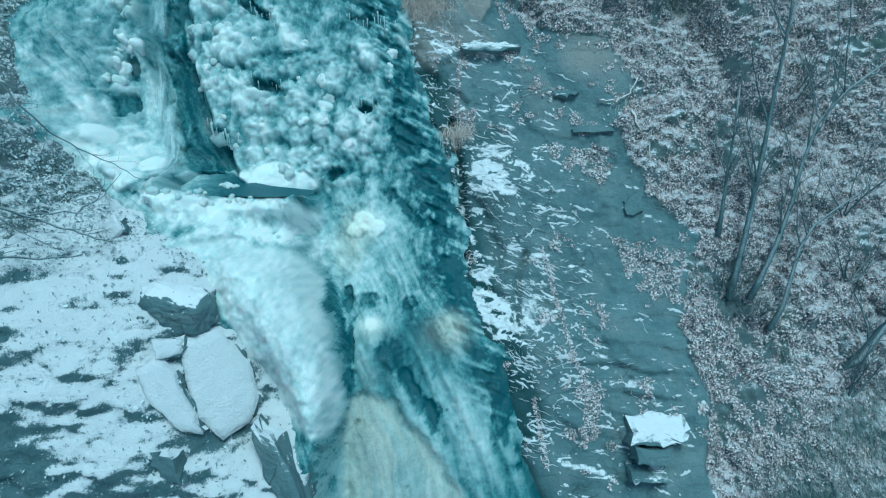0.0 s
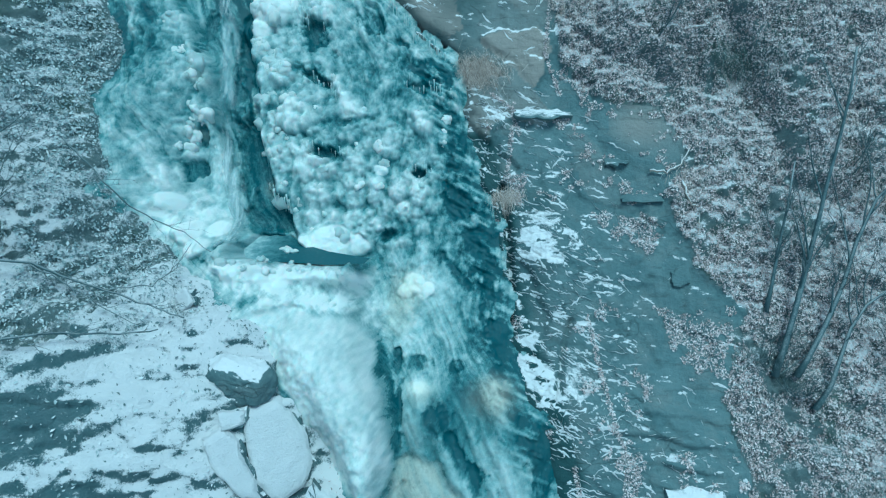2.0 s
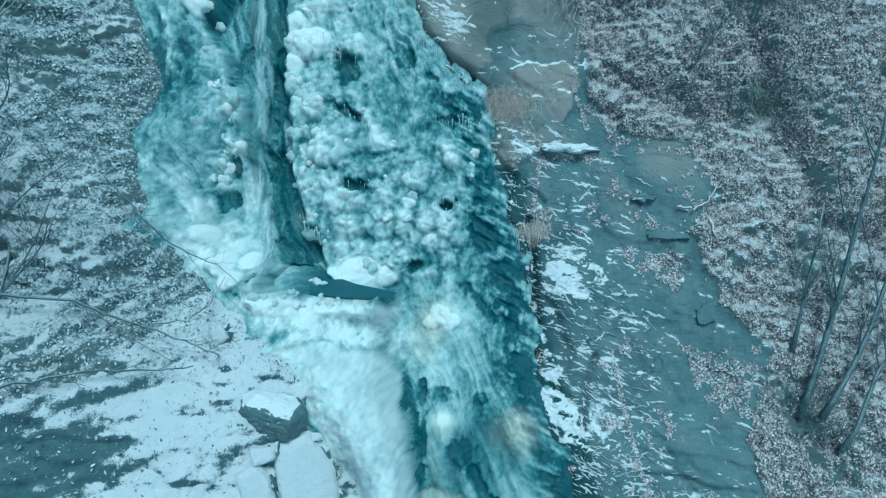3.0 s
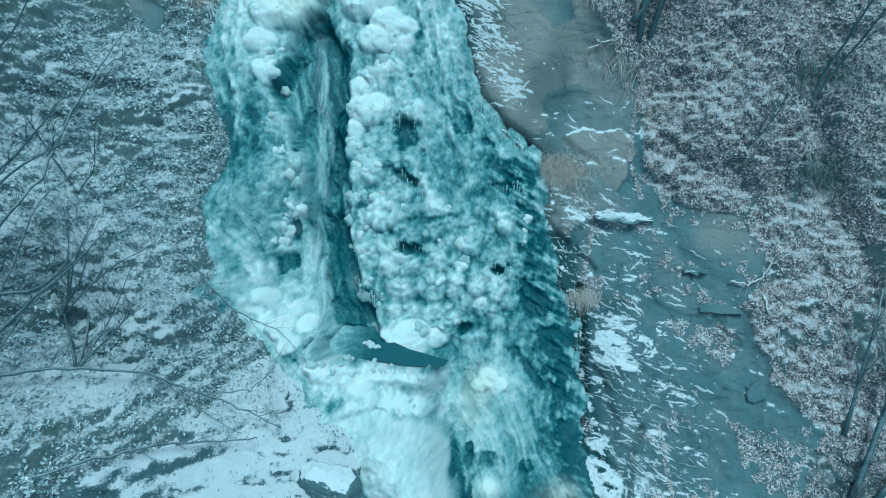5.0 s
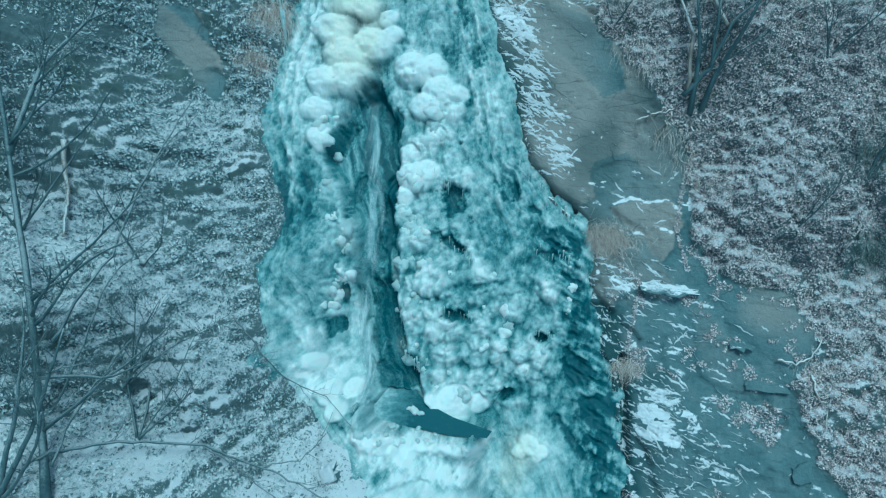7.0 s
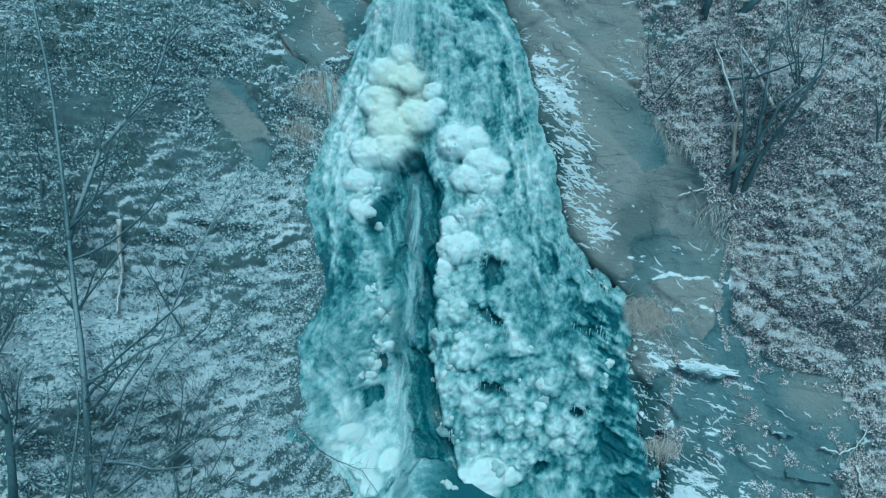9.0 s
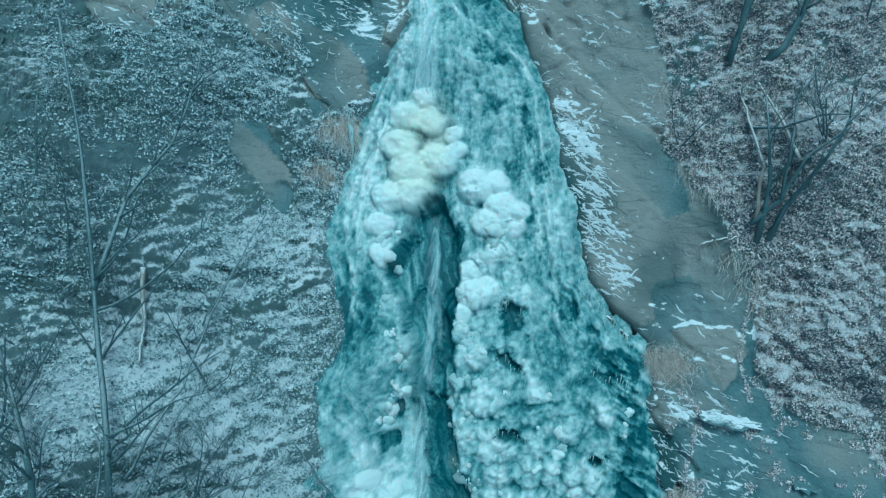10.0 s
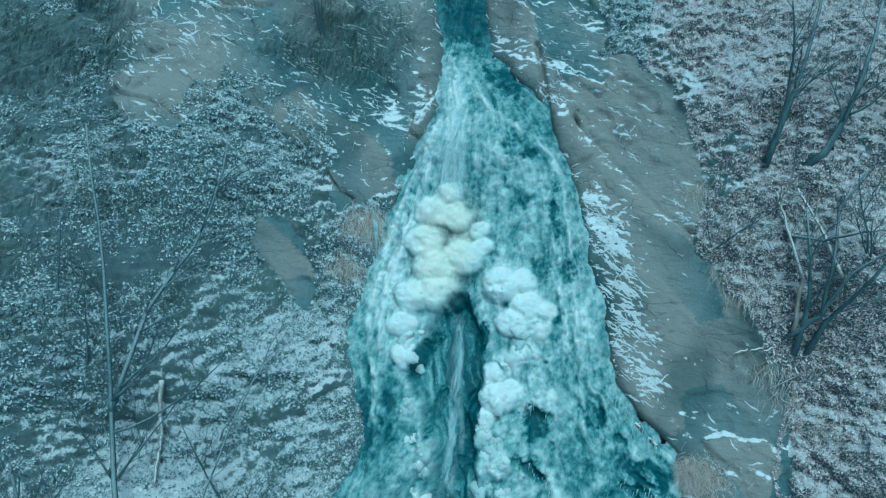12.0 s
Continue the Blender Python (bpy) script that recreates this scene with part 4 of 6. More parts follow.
frost_shade = frost_shade + low_k * (-0.1 + 0.4 * ridge + 0.04 * fbm(lane * 9, mv * 1.2, 3, 109))
frost_shade = frost_shade + 0.35 * bump(mu, mv, 0.85, -3.06, 0.22, 0.1) + 0.28 * bump(mu, mv, 2.1, -3.15, 0.28, 0.3, 20)
# caps are coloured darker towards their rims, as shade in the creases
frost_shade = frost_shade * (1 - 0.9 * on_cap) + 0.9 * on_cap * (0.46 + 0.44 * soft(cap_mid, 0.02, 0.6) + 0.16 * crust + 0.14 * dust)
frost_shade = frost_shade * (1 - 0.8 * column) + 0.8 * column * (0.0 + 0.7 * fine_flow + 0.25 * flow)
frost_shade = frost_shade * (1 - 0.6 * silt_k) + 0.6 * silt_k * (0.5 + 0.18 * fbm(lane * 4, mv * 0.5, 3, 149))
frost_shade = frost_shade * (1 - 0.92 * shaded_recess) + shaded_recess * (0.02 + 0.16 * fine_flow + 0.06 * crust)
silt = 0.3 * low_k + 0.78 * silt_k * (1 - 0.3 * soft(fbm(lane * 5, mv * 0.5, 3, 84), 0.1, 0.5)) + 0.75 * bump(mu, mv, 0.35, -1.8, 0.4, 0.7) + 0.5 * bump(mu, mv, 0.66, -1.3, 0.45, 0.4) + 1.3 * bump(mu, mv, -3.55, 6.1, 0.6, 1.2) + 0.6 * bump(mu, mv, -3.1, 2.1, 0.25, 0.3) + 0.6 * bump(mu, mv, -3.15, 1.15, 0.3, 0.15) + 0.6 * bump(mu, mv, -1.95, 0.3, 0.2, 0.25) + 0.8 * bump(mu, mv, 2.1, -3.12, 0.35, 0.35) + 0.5 * bump(mu, mv, 0.85, -3.1, 0.3, 0.2)
plain = np.clip(np.maximum.reduce([0.75 * bulby, on_cap, ramp_k, 0.8 * silt_k, 0.8 * cream, 0.85 * low_k]), 0, 1)
fall = tagged(sheet("frozen_waterfall", iu, iv, ice_top, (mid(m_ice) > -0.12) & (mid(mu) > mid(side_l) - 0.4), ICE, True, {"frost_shade": frost_shade, "silt": silt, "drape": 1 - plain, "lane": lane, "run": mv}),
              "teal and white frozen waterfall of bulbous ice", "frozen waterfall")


def ice_at(u, v):
    i, j = int((u - iu[0]) / 0.023), int((v - iv[0]) / 0.023)
    return float(ice_top[j, i])


def join(name, verts, faces, material, smooth=True, attributes=None):
    """A mesh from arrays of places and faces."""
    me = bpy.data.meshes.new(name)
    me.from_pydata([tuple(p) for p in verts], [], [tuple(f) for f in faces])
    me.polygons.foreach_set("use_smooth", [smooth] * len(me.polygons))
    for key, value in (attributes or {}).items():
        me.attributes.new(key, "FLOAT", "POINT").data.foreach_set("value", np.full(len(me.vertices), value, np.float32))
    me.materials.append(material)
    me.update()
    return me


def part(name, me, parent, m=None, label=""):
    ob = new(name, me)
    ob.parent = parent
    if m is not None:
        ob.matrix_local = m
    return tagged(ob, label)


def bulb_mesh(seed, level, frost_value, silt_value, rough=1.0):
    """A lump of ice swollen by smaller lumps."""
    bm = bmesh.new()
    bmesh.ops.create_icosphere(bm, subdivisions=level, radius=1.0)
    r = random.Random(seed)
    lobes = [(Vector((r.uniform(-1, 1), r.uniform(-1, 1), r.uniform(-0.6, 1))).normalized(), r.uniform(0.2, 0.55)) for _ in range(8)]
    for p in bm.verts:
        n = p.co.normalized()
        swell = max(size * max(0.0, n.dot(way) - 0.55) / 0.45 for way, size in lobes)
        p.co = n * (0.7 + swell + 0.22 * noise.noise(n * 1.7 + Vector((seed, 0, 0))) + rough * 0.16 * noise.noise(n * 4 + Vector((0, seed, 0))) + rough * 0.07 * noise.noise(n * 9))
        p.co.z *= 1.15 if p.co.z < 0 else 0.92
    me = bpy.data.meshes.new("ice_bulb")
    bm.to_mesh(me)
    bm.free()
    me.polygons.foreach_set("use_smooth", [True] * len(me.polygons))
    for key, value in (("frost_shade", frost_value), ("silt", silt_value)):
        me.attributes.new(key, "FLOAT", "POINT").data.foreach_set("value", np.full(len(me.vertices), value, np.float32))
    me.materials.append(ICE)
    return me


def at(u, v, h):
    return Vector(ORIGIN + u * AX_U + v * AX_V + h * AX_N)


_r = random.Random(11)
LUMPS = [bulb_mesh(k, 3, 0.58 + 0.05 * (k - 4), 0.0, 1.5) for k in range(4, 10)]


def ice_bulb(u, v, r, meshes, out=0.25, wide=1.0):
    turn = Euler((_r.uniform(-0.4, 0.4), _r.uniform(-0.4, 0.4), _r.uniform(0, 6.28) if wide == 1 else _r.uniform(-0.3, 0.3)))
    part("ice_bulb", _r.choice(meshes), fall, Matrix.LocRotScale(at(u, v, ice_at(u, v) + (out - 0.4) * r), turn, (wide * r * _r.uniform(0.8, 1.2), r * _r.uniform(0.8, 1.2), r * _r.uniform(0.8, 1.25))))


for chain, n, wide in ((CHAIN_LEFT, 30, 0.16), (CHAIN_RIGHT, 34, 0.3)):
    for _ in range(n):
        v = _r.uniform(chain[-1][1], chain[0][1])
        ice_bulb(float(line_at(chain, v)) + _r.gauss(0, wide * 0.6), v, 0.08 + 0.13 * _r.random() ** 2, LUMPS, -0.5)
n = 0
while n < 30:
    u, v = _r.uniform(-2.3, 1.7), _r.uniform(-0.8, 2.8)
    if inside(np.array([u]), np.array([v]), FIELD_RING)[0] > 0 and sum(bump(u, v, *c) for c in CLEAR) < 0.35:
        ice_bulb(u, v, 0.06 + 0.1 * _r.random() ** 2, LUMPS, -0.3)
        n += 1
for _ in range(18):
    ice_bulb(_r.uniform(-2.4, -0.4), _r.gauss(-1.14, 0.06), _r.uniform(0.035, 0.09), LUMPS, -0.1)


def icicle_mesh(seed):
    r = random.Random(seed)
    verts, faces, n = [], [], 7
    for k in range(7):
        t = k / 6
        rad = (1 - t) ** 0.8 * (1 + 0.25 * r.uniform(-1, 1)) * 0.045 + 0.002
        dx, dy = 0.012 * r.uniform(-1, 1), 0.012 * r.uniform(-1, 1)
        verts += [(dx + rad * math.cos(a * 2 * math.pi / n), dy + rad * math.sin(a * 2 * math.pi / n), -t) for a in range(n)]
    for k in range(6):
        faces += [(k * n + a, k * n + (a + 1) % n, (k + 1) * n + (a + 1) % n, (k + 1) * n + a) for a in range(n)]
    faces.append(tuple(range(n))[::-1])
    return join("icicle", verts, [f[::-1] for f in faces], ICE, True, {"frost_shade": 0.62, "silt": 0.0})


ICICLES = [icicle_mesh(k) for k in range(5)]


def icicle_row(line, count, long, out):
    for k in range(count):
        if _r.random() < 0.3:
            continue
        t = (k + _r.random()) / count * (len(line) - 1)
        i = min(int(t), len(line) - 2)
        f = t - i
        u, v = line[i][0] * (1 - f) + line[i + 1][0] * f, line[i][1] * (1 - f) + line[i + 1][1] * f + _r.gauss(0, 0.07)
        size = (0.25 + 0.75 * _r.random() ** 2) * long
        wide = size * _r.uniform(0.6, 1.1) + 0.08
        part("icicle", _r.choice(ICICLES), fall, Matrix.LocRotScale(at(u, v, ice_at(u, v) + out), Euler((0, 0, _r.uniform(0, 6))), (wide, wide, size)))


icicle_row([(-1.4, 2.42), (-0.75, 2.1)], 16, 0.3, 0.16)
icicle_row([(-1.4, 1.1), (-0.6, 1.08)], 16, 0.22, 0.16)
icicle_row([(-1.75, 3.6), (-1.1, 3.5)], 14, 0.3, 0.14)
icicle_row([(-2.0, 0.35), (-1.5, 0.05)], 16, 0.45, 0.12)
icicle_row([(0.4, 0.85), (0.85, 0.82)], 8, 0.22, 0.14)
icicle_row([(-0.2, 4.1), (0.4, 3.6), (1.0, 3.1)], 34, 0.4, 0.12)
icicle_row([(0.3, 2.5), (1.2, 2.3)], 20, 0.28, 0.12)
icicle_row([(-4.75, 6.4), (-4.85, 5.6), (-4.9, 4.6)], 18, 0.6, 0.1)
icicle_row([(-5.05, 6.75), (-4.9, 6.4), (-4.8, 6.0)], 22, 0.85, 0.3)

# water that still runs: thin veils down the column
COLUMN_LINE = [(-2.35, -0.85), (-2.45, -0.3), (-2.58, 0.4), (-2.66, 1.4), (-2.74, 2.7), (-2.95, 3.6), (-3.02, 4.4), (-3.14, 5.2)]
UPPER_LINE = [(-3.5, 6.9), (-3.6, 7.6), (-3.72, 8.4), (-3.95, 9.2), (-4.15, 9.9)]


def veil(u_off, v_top, v_low, wide, seed, line=COLUMN_LINE, lift=0.05):
    r = random.Random(seed)
    verts, faces, body, n = [], [], [], 30
    for k in range(n):
        t = k / (n - 1)
        v = v_top + (v_low - v_top) * t
        centre = float(line_at(line, v)) + u_off
        w = wide * (0.7 + 0.5 * t)
        h = max(float(base(np.array(centre), np.array(v))) + lift, float(pool_level(v)) if v < -0.4 else -9)
        for s in (-1, -0.5, 0, 0.5, 1):
            verts.append(at(centre + s * w + r.gauss(0, 0.003), v, h + 0.03 * (1 - s * s)))
            body.append((1 - s * s) * min(1, 6 * t, 4 * (1 - t) + 0.4))
        if k:
            b = 5 * k
            faces += [(b - 5 + c, b - 4 + c, b + 1 + c, b + c) for c in range(4)]
    me = join("water_veil", verts, faces, WATER)
    me.attributes.new("body", "FLOAT", "POINT").data.foreach_set("value", np.array(body, np.float32))
    part("water_veil", me, fall, None, "thin veil of running water")


for k, (off, hi, lo, wide) in enumerate([(0.0, 4.9, 3.6, 0.15), (0.06, 4.4, 2.4, 0.16), (0.02, 3.2, 1.6, 0.16), (-0.08, 1.9, -0.85, 0.16), (-0.16, 1.3, -0.85, 0.16), (0.0, 0.7, -0.85, 0.24)]):
    veil(off, hi, lo, wide, 300 + k, lift=0.2)
for k, (off, hi, lo, wide) in enumerate([(0.0, 9.9, 7.6, 0.1), (-0.04, 9.0, 7.0, 0.18), (0.08, 8.6, 7.1, 0.14), (-0.2, 8.4, 7.2, 0.14)]):
    veil(off, hi, lo, wide, 330 + k, UPPER_LINE, 0.32)
for u, v, size in ((-1.5, -0.82, 0.11), (-1.38, -0.84, 0.08), (-1.62, -0.8, 0.05)):
    floe = tagged(new("ice_floe", random.Random(int(1000 * size)).choice(LUMPS)), "lump of white ice floating in the pool", "ice", "floating ice")
    p_ = at(u, v, float(pool_level(v)))
    floe.matrix_world = Matrix.LocRotScale(Vector((p_.x, p_.y, POOL_Z + 0.01)), Euler((0, 0, u * 9)), (size, size * 0.7, size * 0.5))
ring = [at(u, v, float(pool_level(v)) ) for u, v in POOL_RING]
centre_pool = sum(ring, Vector()) / len(ring)
wide_ring = [centre_pool + (p - centre_pool) * 1.22 for p in ring]
wide_ring = [Vector((p.x, p.y, POOL_Z)) for p in wide_ring]
pool_mesh = join("water_pool", [Vector((centre_pool.x, centre_pool.y, POOL_Z))] + wide_ring, [(0, k + 1, (k + 1) % len(ring) + 1) for k in range(len(ring))], POOL)
pool_mesh.attributes.new("foam", "FLOAT", "POINT").data.foreach_set("value", np.array([max(0.0, min(1.0, 0.9 - 1.1 * (p.co.x - ORIGIN[0] + 2.3))) for p in pool_mesh.vertices], np.float32))
pool = new("water_pool", pool_mesh)
tagged(pool, "dark open pool at the foot of the fall", "water", kind="structure")


# ---- loose rocks of the bank ----
def slab(name, ring_uv, out, lean, label, snow=0.05, sink=0.3, group="", lying=-0.45):
    """A broken block: its outline on the slope, how far it stands out, how its top leans across and along the slope."""
    r = random.Random(len(ring_uv) * 7 + int(100 * ring_uv[0][0]))
    cu, cv = sum(p[0] for p in ring_uv) / len(ring_uv), sum(p[1] for p in ring_uv) / len(ring_uv)
    low = float(ground_at(np.array([cu]), np.array([cv]))[0])
    height = lambda u, v: low + out + lean[0] * (u - cu) + lean[1] * (v - cv)

    def prism(grow, bottom, top, steps, wobble):
        bm = bmesh.new()
        rings = []
        pts = []
        for (a, b), (c, d) in zip(ring_uv, ring_uv[1:] + ring_uv[:1]):
            for k in range(steps):
                pts.append((a + (c - a) * k / steps + r.uniform(-1, 1) * wobble, b + (d - b) * k / steps + r.uniform(-1, 1) * wobble))
        levels = 4
        for k in range(levels + 1):
            t = k / levels
            g = grow * (1.0 + 0.08 * (1 - t))
            rings.append([bm.verts.new(at(cu + (u - cu) * g + r.uniform(-1, 1) * wobble * 0.6, cv + (v - cv) * g + r.uniform(-1, 1) * wobble * 0.6,
                                          bottom(u, v) * (1 - t) + top(u, v) * t)) for u, v in pts])
        for lower, upper in zip(rings, rings[1:]):
            for k in range(len(pts)):
                bm.faces.new((lower[k], lower[(k + 1) % len(pts)], upper[(k + 1) % len(pts)], upper[k]))
        for g, lift in ((0.8, 0.012), (0.55, 0.016), (0.28, 0.018)):
            rings.append([bm.verts.new(at(cu + (u - cu) * g, cv + (v - cv) * g, top(cu + (u - cu) * g, cv + (v - cv) * g) + lift + wobble * 0.5 * noise.noise(Vector((7 * (u - cu) * g, 7 * (v - cv) * g, cu))))) for u, v in pts])
            for k in range(len(pts)):
                bm.faces.new((rings[-2][k], rings[-2][(k + 1) % len(pts)], rings[-1][(k + 1) % len(pts)], rings[-1][k]))
        bm.faces.new(rings[-1])
        bmesh.ops.recalc_face_normals(bm, faces=bm.faces)
        me = bpy.data.meshes.new(name)
        bm.to_mesh(me)
        bm.free()
        return me

    me = prism(1.0, lambda u, v: low - sink, height, 4, 0.035)
    me.materials.append(ROCK)
    me.attributes.new("snowy", "FLOAT", "POINT").data.foreach_set("value", np.full(len(me.vertices), lying, np.float32))
    ob = tagged(new(name, me), label, "rock", group)
    if snow:
        cap = prism(1.0, lambda u, v: height(u, v) - 0.02, lambda u, v: height(u, v) + snow, 4, 0.014)
        cap.materials.append(CAP)
        cap.polygons.foreach_set("use_smooth", [True] * len(cap.polygons))
        part("snow_cap", cap, ob, None, "white snow cap")
    return ob


def boulder(u, v, size, seed, label, lying, turn=0.0):
    """A rounded rock with flat broken sides; snow lies where it faces up."""
    r = random.Random(seed)
    cuts = [(Vector((r.gauss(0, 1), r.gauss(-0.6, 1), r.gauss(0.1, 0.7))).normalized(), r.uniform(0.62, 0.85)) for _ in range(9)]
    bm = bmesh.new()
    bmesh.ops.create_icosphere(bm, subdivisions=5, radius=1.0)
    for p in bm.verts:
        n = p.co.normalized()
        far = 1.0
        for way, limit in cuts:
            if n.dot(way) > 0.05:
                far = min(far, limit / n.dot(way))
        p.co = n * (far + 0.08 * noise.noise(n * 3) + 0.05 * noise.noise(n * 8) + 0.02 * noise.noise(n * 20))
        p.co.x, p.co.y, p.co.z = p.co.x * size[0], p.co.y * size[1], p.co.z * size[2]
    me = bpy.data.meshes.new("boulder")
    bm.to_mesh(me)
    bm.free()
    me.polygons.foreach_set("use_smooth", [True] * len(me.polygons))
    me.attributes.new("snowy", "FLOAT", "POINT").data.foreach_set("value", np.full(len(me.vertices), lying, np.float32))
    me.materials.append(ROCK)
    ob = tagged(new("boulder", me), label, "rock")
    ob.location = at(u, v, float(ground_at(np.array([u]), np.array([v]))[0]) + 0.02)
    ob.rotation_euler = (0.0, -turn, 0.0)
    return ob


boulder(-1.5, -2.74, (0.5, 0.37, 0.36), 3, "grey boulder with bare front and snow on top", 0.5, -0.35)
slab("rock_slab", [(-1.43, -3.16), (-1.05, -3.06), (-0.74, -3.5), (-0.62, -4.0), (-0.72, -4.3), (-0.97, -4.47), (-1.22, -4.18), (-1.38, -3.5)], 0.16, (-0.85, -0.05), "fallen rock slab under fresh snow", 0.06, group="fallen slabs", lying=0.7)
slab("rock_slab", [(-1.79, -3.5), (-1.6, -3.36), (-1.44, -3.55), (-1.22, -4.1), (-1.14, -4.36), (-1.38, -4.26), (-1.68, -3.85)], 0.18, (-0.65, 0.0), "narrow split rock slab under fresh snow", 0.05, group="fallen slabs", lying=0.7)
slab("rock_slab", [(-1.66, -3.14), (-1.38, -3.12), (-1.37, -3.32), (-1.6, -3.38)], 0.14, (-0.7, -0.1), "small rock slab wedged between others, snowed over", 0.05, group="fallen slabs", lying=0.7)
slab("rock_slab", [(-1.6, -4.5), (-1.3, -4.62), (-1.28, -4.95), (-1.56, -4.85)], 0.2, (0.1, 0.5), "dark wedge of rock sticking out of snow", 0.0, group="fallen slabs", lying=0.6)
slab("rock_slab", [(-0.58, -4.3), (-0.25, -4.5), (0.12, -5.25), (0.2, -5.8), (-0.4, -5.0)], 0.22, (0.3, 0.2), "dark rock edge beside the lower stream", 0.0, group="fallen slabs", lying=0.6)
slab("rock_slab", [(-2.6, -1.6), (-2.4, -1.5), (-2.28, -1.7), (-2.5, -1.85)], 0.14, (0.2, 0.2), "small dark rock at the edge of the ice", 0.02, group="fallen slabs", lying=0.6)
slab("rock_block", [(5.03, -4.62), (5.5, -4.5), (5.98, -4.54), (5.95, -4.95), (5.5, -5.0), (5.02, -4.98)], 0.17, (0.0, -0.85), "squared rock block capped with snow", 0.0, group="cliff blocks", lying=-0.12)
slab("rock_block", [(5.05, -5.02), (5.6, -5.02), (5.62, -5.26), (5.05, -5.26)], 0.42, (0.0, -0.05), "dark squared block face under lying snow", 0.0, group="cliff blocks", lying=-1.0)
slab("rock_block", [(5.0, -5.3), (5.55, -5.28), (5.6, -5.5), (5.0, -5.55)], 0.18, (0.1, -1.35), "lower rock block below a snowed one", 0.0, group="cliff blocks", lying=-0.35)
slab("rock_block", [(4.0, 1.15), (4.3, 1.18), (4.5, 1.1), (4.3, 1.0), (4.05, 1.02)], 0.1, (0.1, -0.9), "thin rock ledge with a little snow", 0.0, group="cliff blocks")
slab("rock_block", [(4.35, 0.5), (4.8, 0.56), (5.15, 0.52), (5.1, 0.36), (4.4, 0.34)], 0.05, (0.0, -0.9), "dark rock ledge under leaves", 0.0, group="cliff blocks")
slab("rock_block", [(2.35, 2.05), (2.9, 2.1), (3.4, 2.04), (3.45, 1.92), (2.9, 1.88), (2.4, 1.9)], 0.06, (0.0, -0.8), "long rock ledge with a line of snow", 0.0, group="cliff blocks", lying=-0.05)
slab("rock_block", [(5.2, -0.95), (5.55, -0.75), (5.6, -1.1), (5.3, -1.2)], 0.07, (0.0, -0.15), "small angular rock between leaves", 0.0, group="cliff blocks")


# ---- thin lines of snow on the beds of the cliff ----
def snow_lines(count, seed):
    """Low ridges of snow along the beds, each a long thin lens."""
    r = np.random.RandomState(seed)
    u, v = r.uniform(-10.5, 6.5, count), r.uniform(-7.0, 12.5, count)
    k, j = np.searchsorted(us, u) - 1, np.searchsorted(vs, v) - 1
    beside = near_line(u, v, [(1.5, 2.0), (1.85, 0.6), (2.35, -0.6), (2.45, -2.0), (3.1, -3.4), (3.6, -5.0)], 0.4)
    fringe = near_line(u, v, [(-0.8, 7.5), (-0.25, 6.2), (0.15, 5.0), (0.5, 4.3)], 0.3)
    likely = 0.035 + 0.14 * soft(v, 7.0, 8.0) + 0.24 * soft(-u, 4.5, 5.5) + 0.4 * beside + 2.8 * fringe + 2.0 * bump(u, v, 3.0, -0.5, 0.7, 0.9, 35) + 0.55 * bump(u, v, 3.6, -2.8, 1.1, 1.8) + 0.5 * bump(u, v, 2.7, 1.3, 0.7, 1.0)
    feathered = soft(np.max([inside(u, v, p) for p in SNOW_PATCHES[:7] + SNOW_PATCHES[9:]], axis=0) + 0.2 * fbm(u * 3, v * 3, 3, 88), -0.15, 0.1)
    likely = likely + 1.3 * feathered + 0.5 * bump(u, v, 4.8, -4.1, 1.1, 0.8)
    likely = likely * (0.4 + 1.2 * soft(fbm(u * 1.4, v * 1.4, 3, 87), -0.2, 0.3))
    likely = likely * np.where((u < -3.8) & (v < 7.0), 0.0, 1.0)
    ok = (g_rock[j, k] > 0.02) & (g_ice[j, k] < 0.12) & (r.rand(count) < likely)
    u, v = u[ok], v[ok]
    n = len(u)
    length = 0.02 + 0.2 * r.rand(n) ** 3 + 0.1 * fringe[ok] * r.rand(n)
    width = 0.006 + 0.03 * r.rand(n) ** 2 + 0.014 * fringe[ok]
    slant = np.radians(-18 - 14 * feathered[ok] + 14 * bump(u, v, 4.8, -4.1, 1.1, 0.8) + (14 + 22 * (r.rand(n) < 0.35)) * r.randn(n))
    verts, faces = [], []
    steps = 7
    for a in range(steps):
        t = a / (steps - 1) * 2 - 1
        bow = 0.25 * length * (r.rand(n) - 0.5) * (1 - t * t)
        w = width * np.sqrt(np.maximum(1 - t * t, 0.02)) * (0.6 + 0.8 * r.rand(n))
        cu, cv = u + t * length * np.cos(slant) - bow * np.sin(slant), v + t * length * np.sin(slant) + bow
        for side, lift in ((-1.2, -0.01), (0.1, 0.016), (1.0, -0.004)):
            vv = cv + side * w
            verts.append(place(cu, vv, ground_at(cu, vv) + lift))
    pts = np.stack(verts, 1).reshape(-1, 3)
    per = steps * 3
    quad = np.array([(3 * a + s, 3 * a + 3 + s, 3 * a + 4 + s, 3 * a + 1 + s) for a in range(steps - 1) for s in (0, 1)])
    quads = (np.arange(n)[:, None, None] * per + quad[None]).reshape(-1, 4)
    me = bpy.data.meshes.new("snow_lines")
    me.vertices.add(len(pts))
    me.vertices.foreach_set("co", pts.ravel())
    me.loops.add(4 * len(quads))
    me.loops.foreach_set("vertex_index", quads.ravel().astype(np.int32))
    me.polygons.add(len(quads))
    me.polygons.foreach_set("loop_start", np.arange(0, 4 * len(quads), 4, dtype=np.int32))
    me.polygons.foreach_set("use_smooth", np.full(len(quads), True))
    me.update(calc_edges=True)
    me.materials.append(CAP)
